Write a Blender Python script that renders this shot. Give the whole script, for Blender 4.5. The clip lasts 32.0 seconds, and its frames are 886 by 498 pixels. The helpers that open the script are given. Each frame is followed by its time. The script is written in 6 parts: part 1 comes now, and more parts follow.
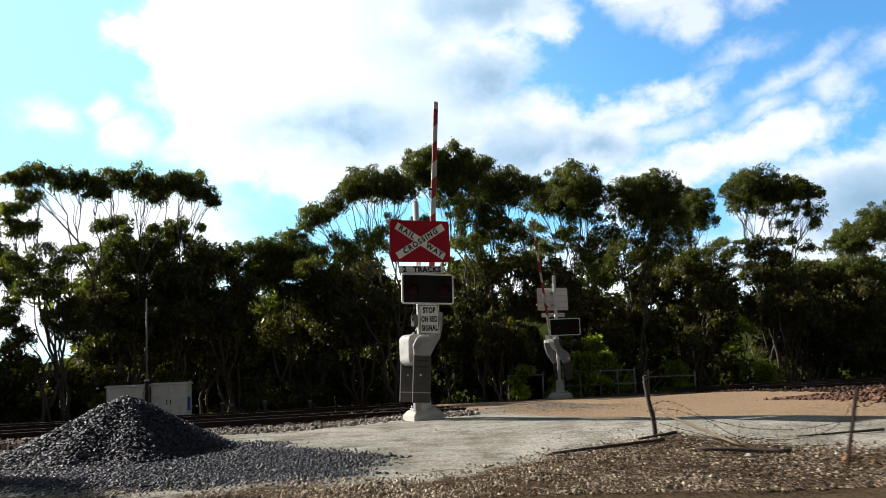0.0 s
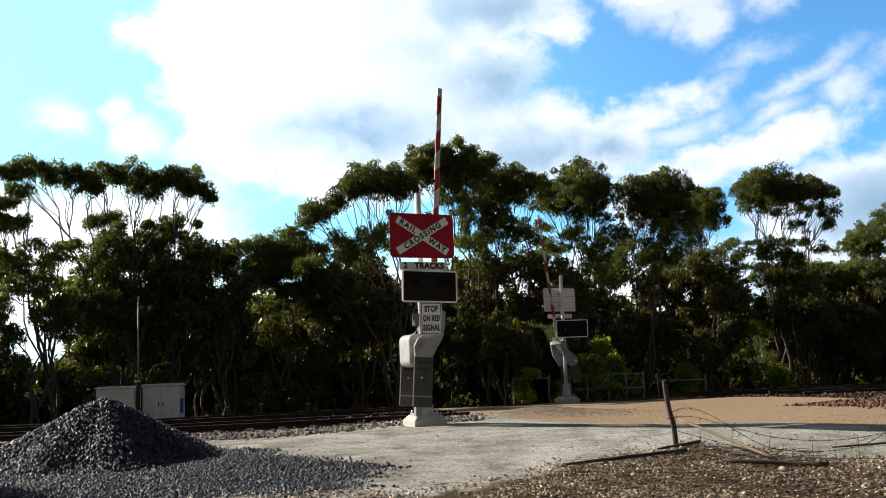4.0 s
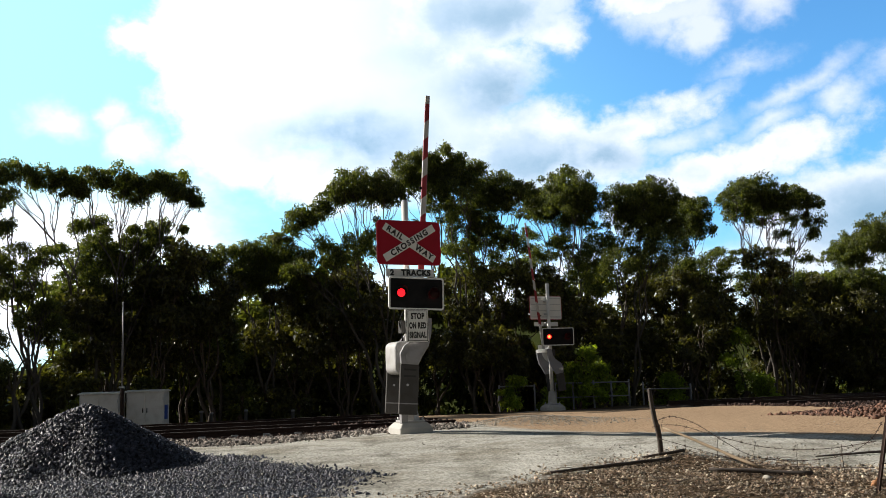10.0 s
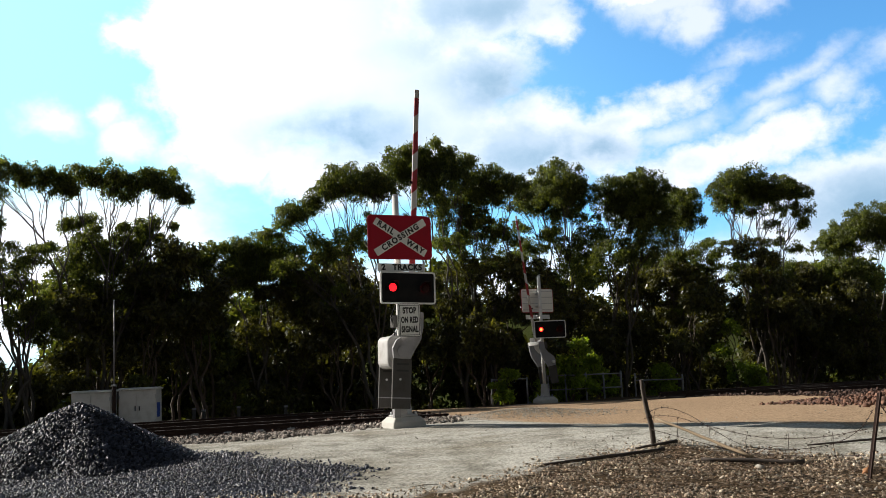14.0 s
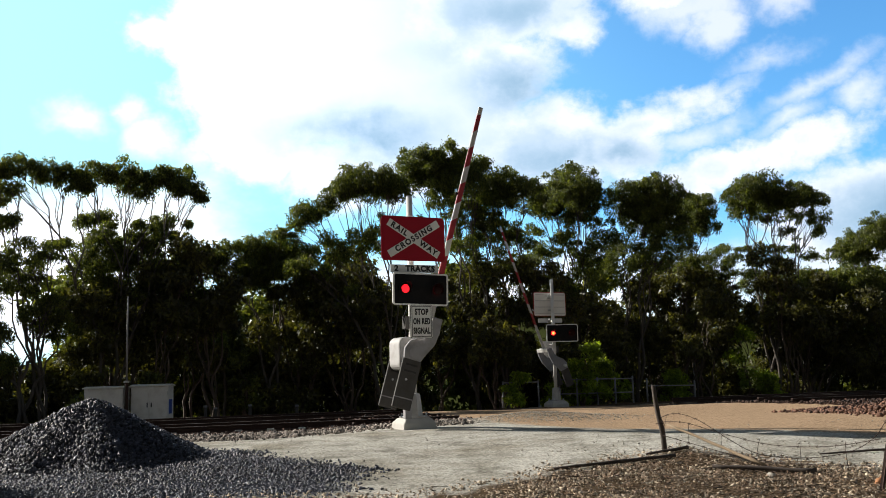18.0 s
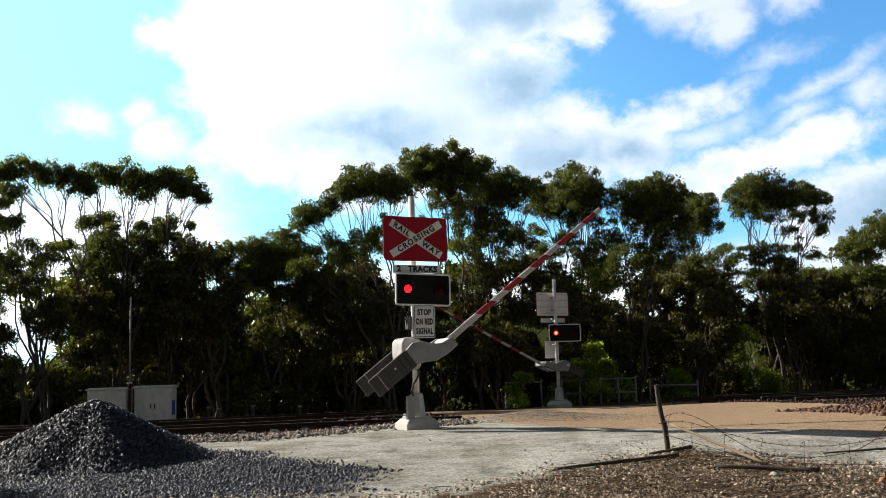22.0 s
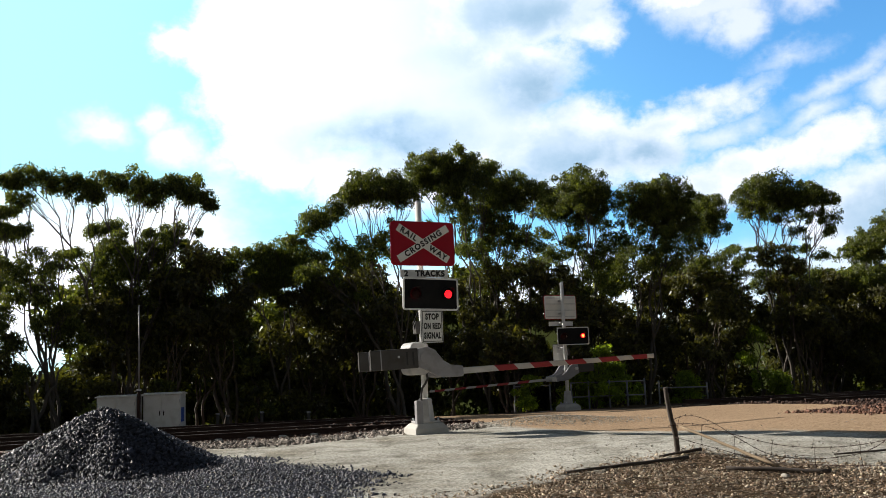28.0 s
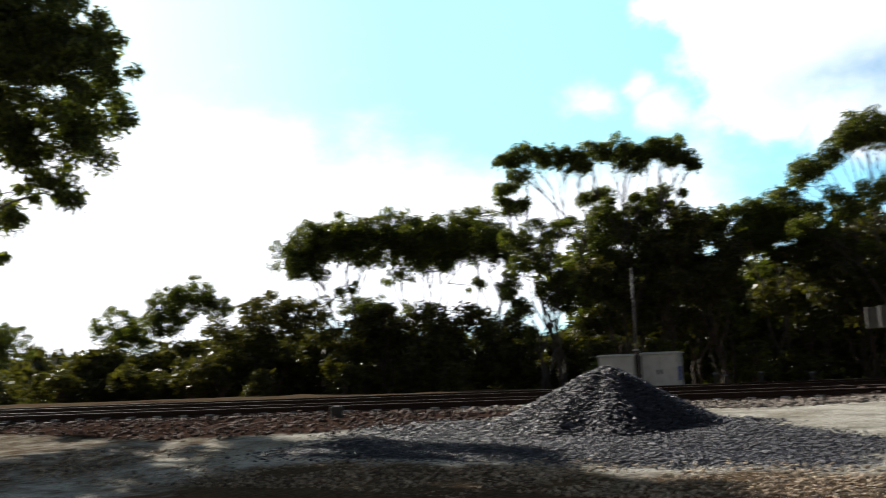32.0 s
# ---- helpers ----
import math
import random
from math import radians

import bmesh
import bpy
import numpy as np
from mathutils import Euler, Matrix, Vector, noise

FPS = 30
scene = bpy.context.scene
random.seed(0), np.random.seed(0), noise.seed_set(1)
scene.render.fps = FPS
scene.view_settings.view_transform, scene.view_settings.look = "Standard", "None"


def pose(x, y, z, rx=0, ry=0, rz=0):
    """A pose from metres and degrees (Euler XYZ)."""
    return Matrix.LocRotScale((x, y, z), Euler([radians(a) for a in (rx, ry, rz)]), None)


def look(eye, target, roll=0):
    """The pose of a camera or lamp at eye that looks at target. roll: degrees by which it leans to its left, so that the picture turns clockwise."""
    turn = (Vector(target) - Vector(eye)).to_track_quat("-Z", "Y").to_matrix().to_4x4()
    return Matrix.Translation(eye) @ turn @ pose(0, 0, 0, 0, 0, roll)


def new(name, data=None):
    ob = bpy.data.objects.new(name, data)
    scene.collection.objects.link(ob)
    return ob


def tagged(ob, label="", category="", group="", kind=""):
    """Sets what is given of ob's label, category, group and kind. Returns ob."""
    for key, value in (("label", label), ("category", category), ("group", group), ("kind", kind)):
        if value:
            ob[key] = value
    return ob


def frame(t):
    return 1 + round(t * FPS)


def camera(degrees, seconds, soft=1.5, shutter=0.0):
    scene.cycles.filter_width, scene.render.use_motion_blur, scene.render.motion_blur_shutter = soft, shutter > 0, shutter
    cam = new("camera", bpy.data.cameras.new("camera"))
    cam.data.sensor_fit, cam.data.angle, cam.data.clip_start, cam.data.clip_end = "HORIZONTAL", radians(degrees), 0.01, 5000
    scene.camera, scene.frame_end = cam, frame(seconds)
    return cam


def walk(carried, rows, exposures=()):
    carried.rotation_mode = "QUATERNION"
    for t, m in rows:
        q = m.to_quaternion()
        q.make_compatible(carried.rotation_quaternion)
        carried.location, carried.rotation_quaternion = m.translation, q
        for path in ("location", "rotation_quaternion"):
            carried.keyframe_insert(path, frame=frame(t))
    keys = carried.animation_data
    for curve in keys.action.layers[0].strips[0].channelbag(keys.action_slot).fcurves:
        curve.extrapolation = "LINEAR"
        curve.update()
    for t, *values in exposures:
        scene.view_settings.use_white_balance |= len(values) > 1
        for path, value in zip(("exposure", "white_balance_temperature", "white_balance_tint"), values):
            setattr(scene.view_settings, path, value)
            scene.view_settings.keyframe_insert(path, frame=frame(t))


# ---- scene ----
cam = camera(50.36, 32.0, soft=0.8, shutter=0.5)
walk(cam, [
    (0.0, pose(0, -1.1, 1.03, 97.20, 2.42, 0.29)),
    (0.4, pose(0, 0, 1.03, 97.09, 2.37, 0.45)),
    (0.5, pose(0, 0, 1.03, 97.09, 2.37, 0.45)),
    (1.0, pose(0, 0, 1.03, 97.03, 2.30, 0.55)),
    (1.5, pose(0, 0, 1.03, 96.99, 2.04, 0.59)),
    (2.0, pose(0, 0, 1.03, 96.97, 1.94, 0.56)),
    (2.5, pose(0, 0, 1.03, 97.01, 1.93, 0.49)),
    (3.0, pose(0, 0, 1.03, 97.08, 1.99, 0.47)),
    (3.5, pose(0, 0, 1.03, 97.24, 2.07, 0.50)),
    (5.5, pose(0, 0, 1.03, 97.60, 2.09, 0.33)),
    (6.0, pose(0, 0, 1.03, 97.81, 2.08, 0.29)),
    (6.5, pose(0, 0, 1.03, 97.93, 1.93, 0.17)),
    (7.0, pose(0, 0, 1.03, 97.86, 1.64, -0.07)),
    (7.5, pose(0, 0, 1.03, 97.70, 1.39, -0.34)),
    (8.0, pose(0, 0, 1.03, 97.54, 1.57, -0.54)),
    (8.5, pose(0, 0, 1.03, 97.55, 1.80, -0.62)),
    (9.0, pose(0, 0, 1.03, 97.60, 1.99, -0.55)),
    (9.5, pose(0, 0, 1.03, 97.67, 1.81, -0.47)),
    (10.0, pose(0, 0, 1.03, 97.76, 1.80, -0.38)),
    (10.5, pose(0, 0, 1.03, 97.82, 2.11, -0.28)),
    (11.0, pose(0, 0, 1.03, 97.84, 2.34, -0.19)),
    (11.5, pose(0, 0, 1.03, 97.77, 2.34, -0.19)),
    (12.0, pose(0, 0, 1.03, 97.68, 2.26, -0.30)),
    (12.5, pose(0, 0, 1.03, 97.54, 2.20, -0.47)),
    (13.0, pose(0, 0, 1.03, 97.46, 2.29, -0.62)),
    (13.5, pose(0, 0, 1.03, 97.43, 2.50, -0.76)),
    (14.0, pose(0, 0, 1.03, 97.38, 2.53, -0.83)),
    (14.5, pose(0, 0, 1.03, 97.33, 2.18, -0.84)),
    (16.5, pose(0, 0, 1.03, 97.42, 2.00, -0.34)),
    (17.0, pose(0, 0, 1.03, 97.43, 1.80, -0.25)),
    (17.5, pose(0, 0, 1.03, 97.47, 1.57, -0.19)),
    (18.0, pose(0, 0, 1.03, 97.52, 1.55, -0.15)),
    (18.5, pose(0, 0, 1.03, 97.59, 1.66, -0.07)),
    (19.0, pose(0, 0, 1.03, 97.64, 1.85, -0.02)),
    (19.5, pose(0, 0, 1.03, 97.66, 1.73, -0.00)),
    (20.0, pose(0, 0, 1.03, 97.58, 1.52, -0.03)),
    (20.5, pose(0, 0, 1.03, 97.48, 1.47, 0.01)),
    (21.0, pose(0, 0, 1.03, 97.41, 1.47, -0.00)),
    (21.5, pose(0, 0, 1.03, 97.44, 1.65, -0.01)),
    (22.0, pose(0, 0, 1.03, 97.54, 1.72, 0.02)),
    (22.5, pose(0, 0, 1.03, 97.69, 1.55, 0.08)),
    (23.0, pose(0, 0, 1.03, 97.73, 1.52, 0.11)),
    (23.5, pose(0, 0, 1.03, 97.76, 1.67, 0.14)),
    (24.0, pose(0, 0, 1.03, 97.76, 1.98, 0.20)),
    (24.5, pose(0, 0, 1.03, 97.80, 2.11, 0.25)),
    (25.0, pose(0, 0, 1.03, 97.77, 2.09, 0.28)),
    (25.5, pose(0, 0, 1.03, 97.66, 2.23, 0.36)),
    (27.5, pose(0, 0, 1.03, 97.83, 2.26, 0.51)),
    (28.0, pose(0, 0, 1.03, 97.82, 2.25, 0.53)),
    (28.5, pose(0, 0, 1.03, 97.75, 2.04, 0.62)),
    (29.0, pose(0, 0, 1.03, 97.69, 2.04, 0.76)),
    (29.5, pose(0, 0, 1.03, 97.64, 2.14, 1.07)),
    (30.0, pose(0, 0, 1.03, 97.70, 2.42, 2.66)),
    (30.5, pose(0, 0, 1.03, 97.50, 2.08, 10.58)),
    (31.0, pose(0, 0, 1.03, 97.32, 2.50, 16.92)),
    (31.5, pose(0, 0, 1.03, 96.97, 2.32, 23.11)),
    (32.0, pose(0, 0, 1.03, 96.61, 2.41, 29.79)),
])

# ---- sky, sun ----
SUN_AZ, SUN_EL = -65.0, 27.0      # degrees: bearing from +y towards +x, height


def node_kit(nt, direction):
    """Short hands for arithmetic nodes; direction: a socket that gives a bearing as a unit vector."""
    N, L = nt.nodes.new, nt.links.new

    def math_(op, a, b=None, c=None):
        n = N("ShaderNodeMath")
        n.operation = op
        for i, v in enumerate((a, b, c)):
            if v is None:
                continue
            if isinstance(v, (int, float)):
                n.inputs[i].default_value = v
            else:
                L(v, n.inputs[i])
        return n.outputs[0]

    def ramp(v, a, b, lo=0.0, hi=1.0):
        n = N("ShaderNodeMapRange")
        n.interpolation_type = "SMOOTHSTEP"
        L(v, n.inputs[0])
        for i, x in zip((1, 2, 3, 4), (a, b, lo, hi)):
            n.inputs[i].default_value = x
        return n.outputs[0]

    def noise_(scale, detail, rough, offset=0.0, stretch=1.7):
        m = N("ShaderNodeMapping")
        m.inputs["Scale"].default_value = (1, 1, stretch)
        m.inputs["Location"].default_value = (offset, offset * 0.7, 0)
        L(direction, m.inputs[0])
        n = N("ShaderNodeTexNoise")
        n.inputs["Scale"].default_value = scale
        n.inputs["Detail"].default_value = detail
        n.inputs["Roughness"].default_value = rough
        L(m.outputs[0], n.inputs["Vector"])
        return n.outputs["Fac"]

    sep = N("ShaderNodeSeparateXYZ")
    L(direction, sep.inputs[0])
    x, y, z = sep.outputs
    az = math_("MULTIPLY", math_("ARCTAN2", x, y), 57.2958)
    el = math_("MULTIPLY", math_("ARCSINE", z), 57.2958)
    return math_, ramp, noise_, az, el, y


def cloud_light(nt, kit, belly, thick):
    """The colour of sunlit cloud: whiter towards the sun, grey-blue where it is thick."""
    math_, ramp, noise_, az, el, y = kit
    side = ramp(az, -40, 16, 1.0, 0.0)
    bright = math_("MULTIPLY", math_("ADD", math_("MULTIPLY", side, 4.0), 9.6), ramp(y, -0.2, 0.6, 0.28, 1.0))
    shade = math_("ADD", belly, math_("MULTIPLY", thick, math_("SUBTRACT", 0.15, math_("MULTIPLY", side, 0.13))))
    lum = math_("MULTIPLY", bright, math_("SUBTRACT", 1.0, shade))
    rgb = nt.nodes.new("ShaderNodeCombineColor")
    nt.links.new(math_("MULTIPLY", lum, math_("SUBTRACT", 0.98, math_("MULTIPLY", shade, 0.78))), rgb.inputs[0])
    nt.links.new(math_("MULTIPLY", lum, math_("SUBTRACT", 1.0, math_("MULTIPLY", shade, 0.12))), rgb.inputs[1])
    nt.links.new(math_("MULTIPLY", lum, math_("ADD", 1.06, math_("MULTIPLY", shade, 0.48))), rgb.inputs[2])
    return rgb.outputs[0]


def blend(nt, f, a, b, mode="MIX"):
    x = nt.nodes.new("ShaderNodeMix")
    x.data_type, x.blend_type = "RGBA", mode
    for i, v in ((0, f), (6, a), (7, b)):
        if isinstance(v, tuple):
            x.inputs[i].default_value = (*v, 1)
        elif isinstance(v, (int, float)):
            x.inputs[i].default_value = v
        else:
            nt.links.new(v, x.inputs[i])
    return x.outputs[2]


def sky_world():
    w = bpy.data.worlds.new("sky")
    w.use_nodes = True
    scene.world = w
    nt = w.node_tree
    nt.nodes.clear()
    N, L = nt.nodes.new, nt.links.new
    tc = N("ShaderNodeTexCoord")
    kit = node_kit(nt, tc.outputs["Generated"])
    math_, ramp, noise_, az, el, y = kit

    # broken cloud overhead and behind, a bright bank round the sun and low cloud along the skyline
    inside = ramp(math_("ABSOLUTE", az), 40, 62)
    rest = math_("MULTIPLY", ramp(noise_(2.6, 5, 0.55, 11.0), 0.55, 0.75), 0.6)
    total = math_("MULTIPLY", rest, math_("MAXIMUM", inside, ramp(el, 27, 36)))
    for a, e, wa, we, k in ((-47.0, 7.0, 17.0, 6.5, 1.6), (-27.0, 6.3, 15.0, 4.6, 1.35), (0.0, 4.5, 40.0, 3.0, 0.95), (-8.0, 29.0, 11.0, 4.0, 1.1)):
        da, de = math_("DIVIDE", math_("SUBTRACT", az, a), wa), math_("DIVIDE", math_("SUBTRACT", el, e), we)
        r2 = math_("ADD", math_("MULTIPLY", da, da), math_("MULTIPLY", de, de))
        total = math_("MAXIMUM", total, math_("MULTIPLY", math_("EXPONENT", math_("MULTIPLY", r2, -0.7)), k))
    dens = math_("ADD", total, math_("MULTIPLY", math_("SUBTRACT", noise_(6.5, 7, 0.58, 3.1), 0.5), 1.6))
    cover = ramp(dens, 0.25, 1.1)
    thick = ramp(math_("ADD", dens, math_("MULTIPLY", math_("SUBTRACT", noise_(9, 5, 0.5, 21.0), 0.5), 1.8)), 0.75, 1.5)

    skyt = N("ShaderNodeTexSky")
    skyt.sky_type = "NISHITA"
    skyt.sun_disc = False
    skyt.sun_elevation = radians(SUN_EL)
    skyt.sun_rotation = radians(SUN_AZ)
    skyt.air_density, skyt.dust_density, skyt.ozone_density = 1.0, 0.6, 1.5
    # deep and clear away from the sun, bright on its side
    ahead = math_("MULTIPLY", ramp(y, 0.40, 0.85), ramp(el, 23, 31, 1.0, 0.04))
    blue = blend(nt, 1.0, skyt.outputs[0], blend(nt, ahead, (0.56, 0.44, 0.345), (0.76, 1.50, 2.00)), "MULTIPLY")
    # thin bright haze on the sun's side
    side_on = math_("MULTIPLY", ramp(az, -30, 26, 1.0, 0.0), ramp(math_("ABSOLUTE", math_("ADD", az, 40)), 20, 80, 0.85, 0.0))
    hazy = blend(nt, math_("MULTIPLY", side_on, ramp(el, 24, 34, 1.0, 0.06)), blue, blend(nt, ramp(az, -30, -56), (5.3, 10.2, 11.2), (10.4, 12.3, 12.7)))
    sky = blend(nt, cover, hazy, cloud_light(nt, kit, 0.0, thick))
    bg = N("ShaderNodeBackground")
    bg.inputs["Strength"].default_value = SKY
    L(sky, bg.inputs[0])
    L(bg.outputs[0], N("ShaderNodeOutputWorld").inputs[0])


# clouds ahead: bearing, height, half width, half height, tilt
CUMULUS = [(-8.0, 19.6, 9.4, 6.6, 0), (-17.4, 19.9, 1.8, 1.3, 0), (-11.2, 16.9, 5.6, 2.1, 0), (-11.0, 14.0, 4.4, 2.7, 0), (-1.7, 16.3, 5.6, 5.2, 0), (3.6, 22.7, 5.6, 3.8, 0),
           (3.6, 18.4, 4.2, 2.4, 0), (6.6, 13.6, 4.9, 3.0, 0), (12.0, 14.5, 5.6, 1.3, 0.22), (10.8, 13.0, 3.4, 1.9, 0), (7.6, 20.4, 2.4, 1.7, 0), (-4.4, 12.5, 6.6, 2.6, 0), (2.0, 15.0, 4.4, 3.2, 0)]
RIGHT_BANKS = [(14.4, 22.6, 3.4, 2.0, 0), (16.6, 11.3, 3.4, 1.5, 0.15), (13.4, 9.7, 2.9, 2.0, 0), (20.8, 11.9, 3.8, 1.3, 0.22),
               (23.4, 12.9, 2.2, 0.8, 0.25), (24.9, 8.3, 6.4, 3.2, 0), (30.5, 11.0, 5.0, 2.2, 0.15)]
WISPS = [(15.6, 21.3, 3.4, 1.7, 0), (16.6, 19.8, 1.5, 1.3, 0), (21.1, 20.6, 1.8, 0.9, 0.1), (22.4, 15.7, 2.6, 0.55, 0.32), (24.8, 14.9, 1.1, 0.6, 0.1), (19.6, 17.6, 1.3, 0.35, 0.15), (16.9, 16.1, 1.5, 0.45, 0.25), (14.9, 13.5, 2.8, 0.8, 0.2), (20.4, 13.8, 1.6, 0.5, 0.3), (29.0, 16.6, 2.6, 0.8, 0.25)]
PUFFS = [(-21.6, 15.0, 1.8, 0.95, 0), (-18.4, 15.5, 1.0, 0.8, 0), (-17.4, 13.9, 1.6, 1.2, 0), (-15.0, 13.3, 1.6, 0.8, 0)]
BELLIES = [(4.3, 21.5, 5.0, 1.6, 0.30), (4.6, 17.2, 3.6, 1.6, 0.33), (-4.8, 14.3, 4.8, 1.6, 0.40), (7.0, 12.9, 4.6, 1.7, 0.32), (11.4, 12.6, 2.4, 1.0, 0.34), (26.0, 8.0, 4.5, 2.4, 0.34), (3.0, 11.9, 3.0, 1.2, 0.34), (0.0, 19.4, 2.6, 1.0, 0.12)]


def cloud_material():
    m = bpy.data.materials.new("sunlit cloud")
    m.use_nodes = True
    nt = m.node_tree
    nt.nodes.clear()
    N, L = nt.nodes.new, nt.links.new
    tc = N("ShaderNodeTexCoord")
    unit = N("ShaderNodeVectorMath")
    unit.operation = "NORMALIZE"
    L(tc.outputs["Object"], unit.inputs[0])
    kit = node_kit(nt, unit.outputs[0])
    math_, ramp, noise_, az, el, y = kit
    lump, fine = noise_(11, 8, 0.62, 3.1, 1.3), noise_(46, 6, 0.6, 1.3, 1.3)
    azw = math_("ADD", az, math_("MULTIPLY", math_("SUBTRACT", noise_(15.0, 5, 0.6, 7.7, 1.2), 0.5), 4.2))
    elw = math_("ADD", el, math_("MULTIPLY", math_("SUBTRACT", noise_(15.0, 5, 0.6, 17.7, 1.2), 0.5), 3.0))

    def depth(groups):
        """Degrees inside the nearest bank's rim; negative outside."""
        best = None
        for a, e, wa, we, tilt in groups:
            da = math_("SUBTRACT", azw, a)
            de = math_("SUBTRACT", elw, e)
            if tilt:
                de = math_("SUBTRACT", de, math_("MULTIPLY", da, tilt))
            da, de = math_("DIVIDE", da, wa), math_("DIVIDE", de, we)
            r = math_("SQRT", math_("ADD", math_("MULTIPLY", da, da), math_("MULTIPLY", de, de)))
            d = math_("MULTIPLY", math_("SUBTRACT", 1.0, r), min(wa, we))
            best = d if best is None else math_("MAXIMUM", best, d)
        return best

    rough = math_("ADD", math_("MULTIPLY", math_("SUBTRACT", lump, 0.5), 2.6), math_("MULTIPLY", math_("SUBTRACT", fine, 0.5), 1.1))
    crisp = math_("ADD", depth(CUMULUS + RIGHT_BANKS), rough)
    thin = math_("ADD", depth(WISPS + PUFFS), math_("MULTIPLY", rough, 0.6))
    cover = math_("MAXIMUM", ramp(crisp, -0.5, 0.95), math_("MULTIPLY", ramp(thin, -0.6, 0.9), 0.72))
    rim = math_("MULTIPLY", math_("MULTIPLY", ramp(az, -46, -40), ramp(az, 40, 46, 1.0, 0.0)), ramp(el, 26.5, 30, 1.0, 0.0))
    cover = math_("MULTIPLY", cover, rim)
    belly = None
    for a, e, wa, we, k in BELLIES:
        da, de = math_("DIVIDE", math_("SUBTRACT", azw, a), wa), math_("DIVIDE", math_("SUBTRACT", elw, e), we)
        g = math_("MULTIPLY", math_("EXPONENT", math_("MULTIPLY", math_("ADD", math_("MULTIPLY", da, da), math_("MULTIPLY", de, de)), -1.0)), k)
        belly = g if belly is None else math_("MAXIMUM", belly, g)
    belly = math_("MULTIPLY", belly, ramp(lump, 0.25, 0.6, 0.6, 1.05))
    thick = ramp(math_("ADD", crisp, math_("MULTIPLY", math_("SUBTRACT", noise_(19, 6, 0.55, 21.0, 1.3), 0.5), 5.0)), 0.3, 2.2)
    em = N("ShaderNodeEmission")
    em.inputs["Strength"].default_value = SKY
    L(cloud_light(nt, kit, belly, thick), em.inputs[0])
    ms = N("ShaderNodeMixShader")
    L(cover, ms.inputs[0])
    L(N("ShaderNodeBsdfTransparent").outputs[0], ms.inputs[1])
    L(em.outputs[0], ms.inputs[2])
    L(ms.outputs[0], N("ShaderNodeOutputMaterial").inputs[0])
    m.cycles.emission_sampling = "NONE"
    return m


def cloud_field():
    """The drifting clouds ahead, on a far shell of the sky."""
    n, k, far = 48, 18, 2600.0
    az, el = np.meshgrid(np.radians(np.linspace(-47, 47, n)), np.radians(np.linspace(0.5, 31, k)))
    v = np.stack([np.sin(az) * np.cos(el), np.cos(az) * np.cos(el), np.sin(el)], -1).reshape(-1, 3) * far
    i = np.arange(n * k).reshape(k, n)
    f = np.stack([i[:-1, :-1], i[1:, :-1], i[1:, 1:], i[:-1, 1:]], -1).reshape(-1, 4)
    ob = new("backdrop_clouds", mesh_np("backdrop_clouds", v, f, cloud_material()))
    ob.matrix_basis = pose(0, 0, 1.03)
    return tagged(ob, "broken white cumulus drifting over blue sky", "clouds", kind="structure")


SKY = 0.080
sky_world()
sun = new("sun", bpy.data.lights.new("sun", "SUN"))
sun.data.energy, sun.data.angle, sun.data.color = 5.0, radians(0.53), (1.0, 0.94, 0.85)
sa, se = radians(SUN_AZ), radians(SUN_EL)
sun.matrix_world = look((0, 0, 40), (-math.sin(sa) * math.cos(se), -math.cos(sa) * math.cos(se), 40 - math.sin(se)))
scene.view_settings.exposure = 0.57

# ---- materials ----


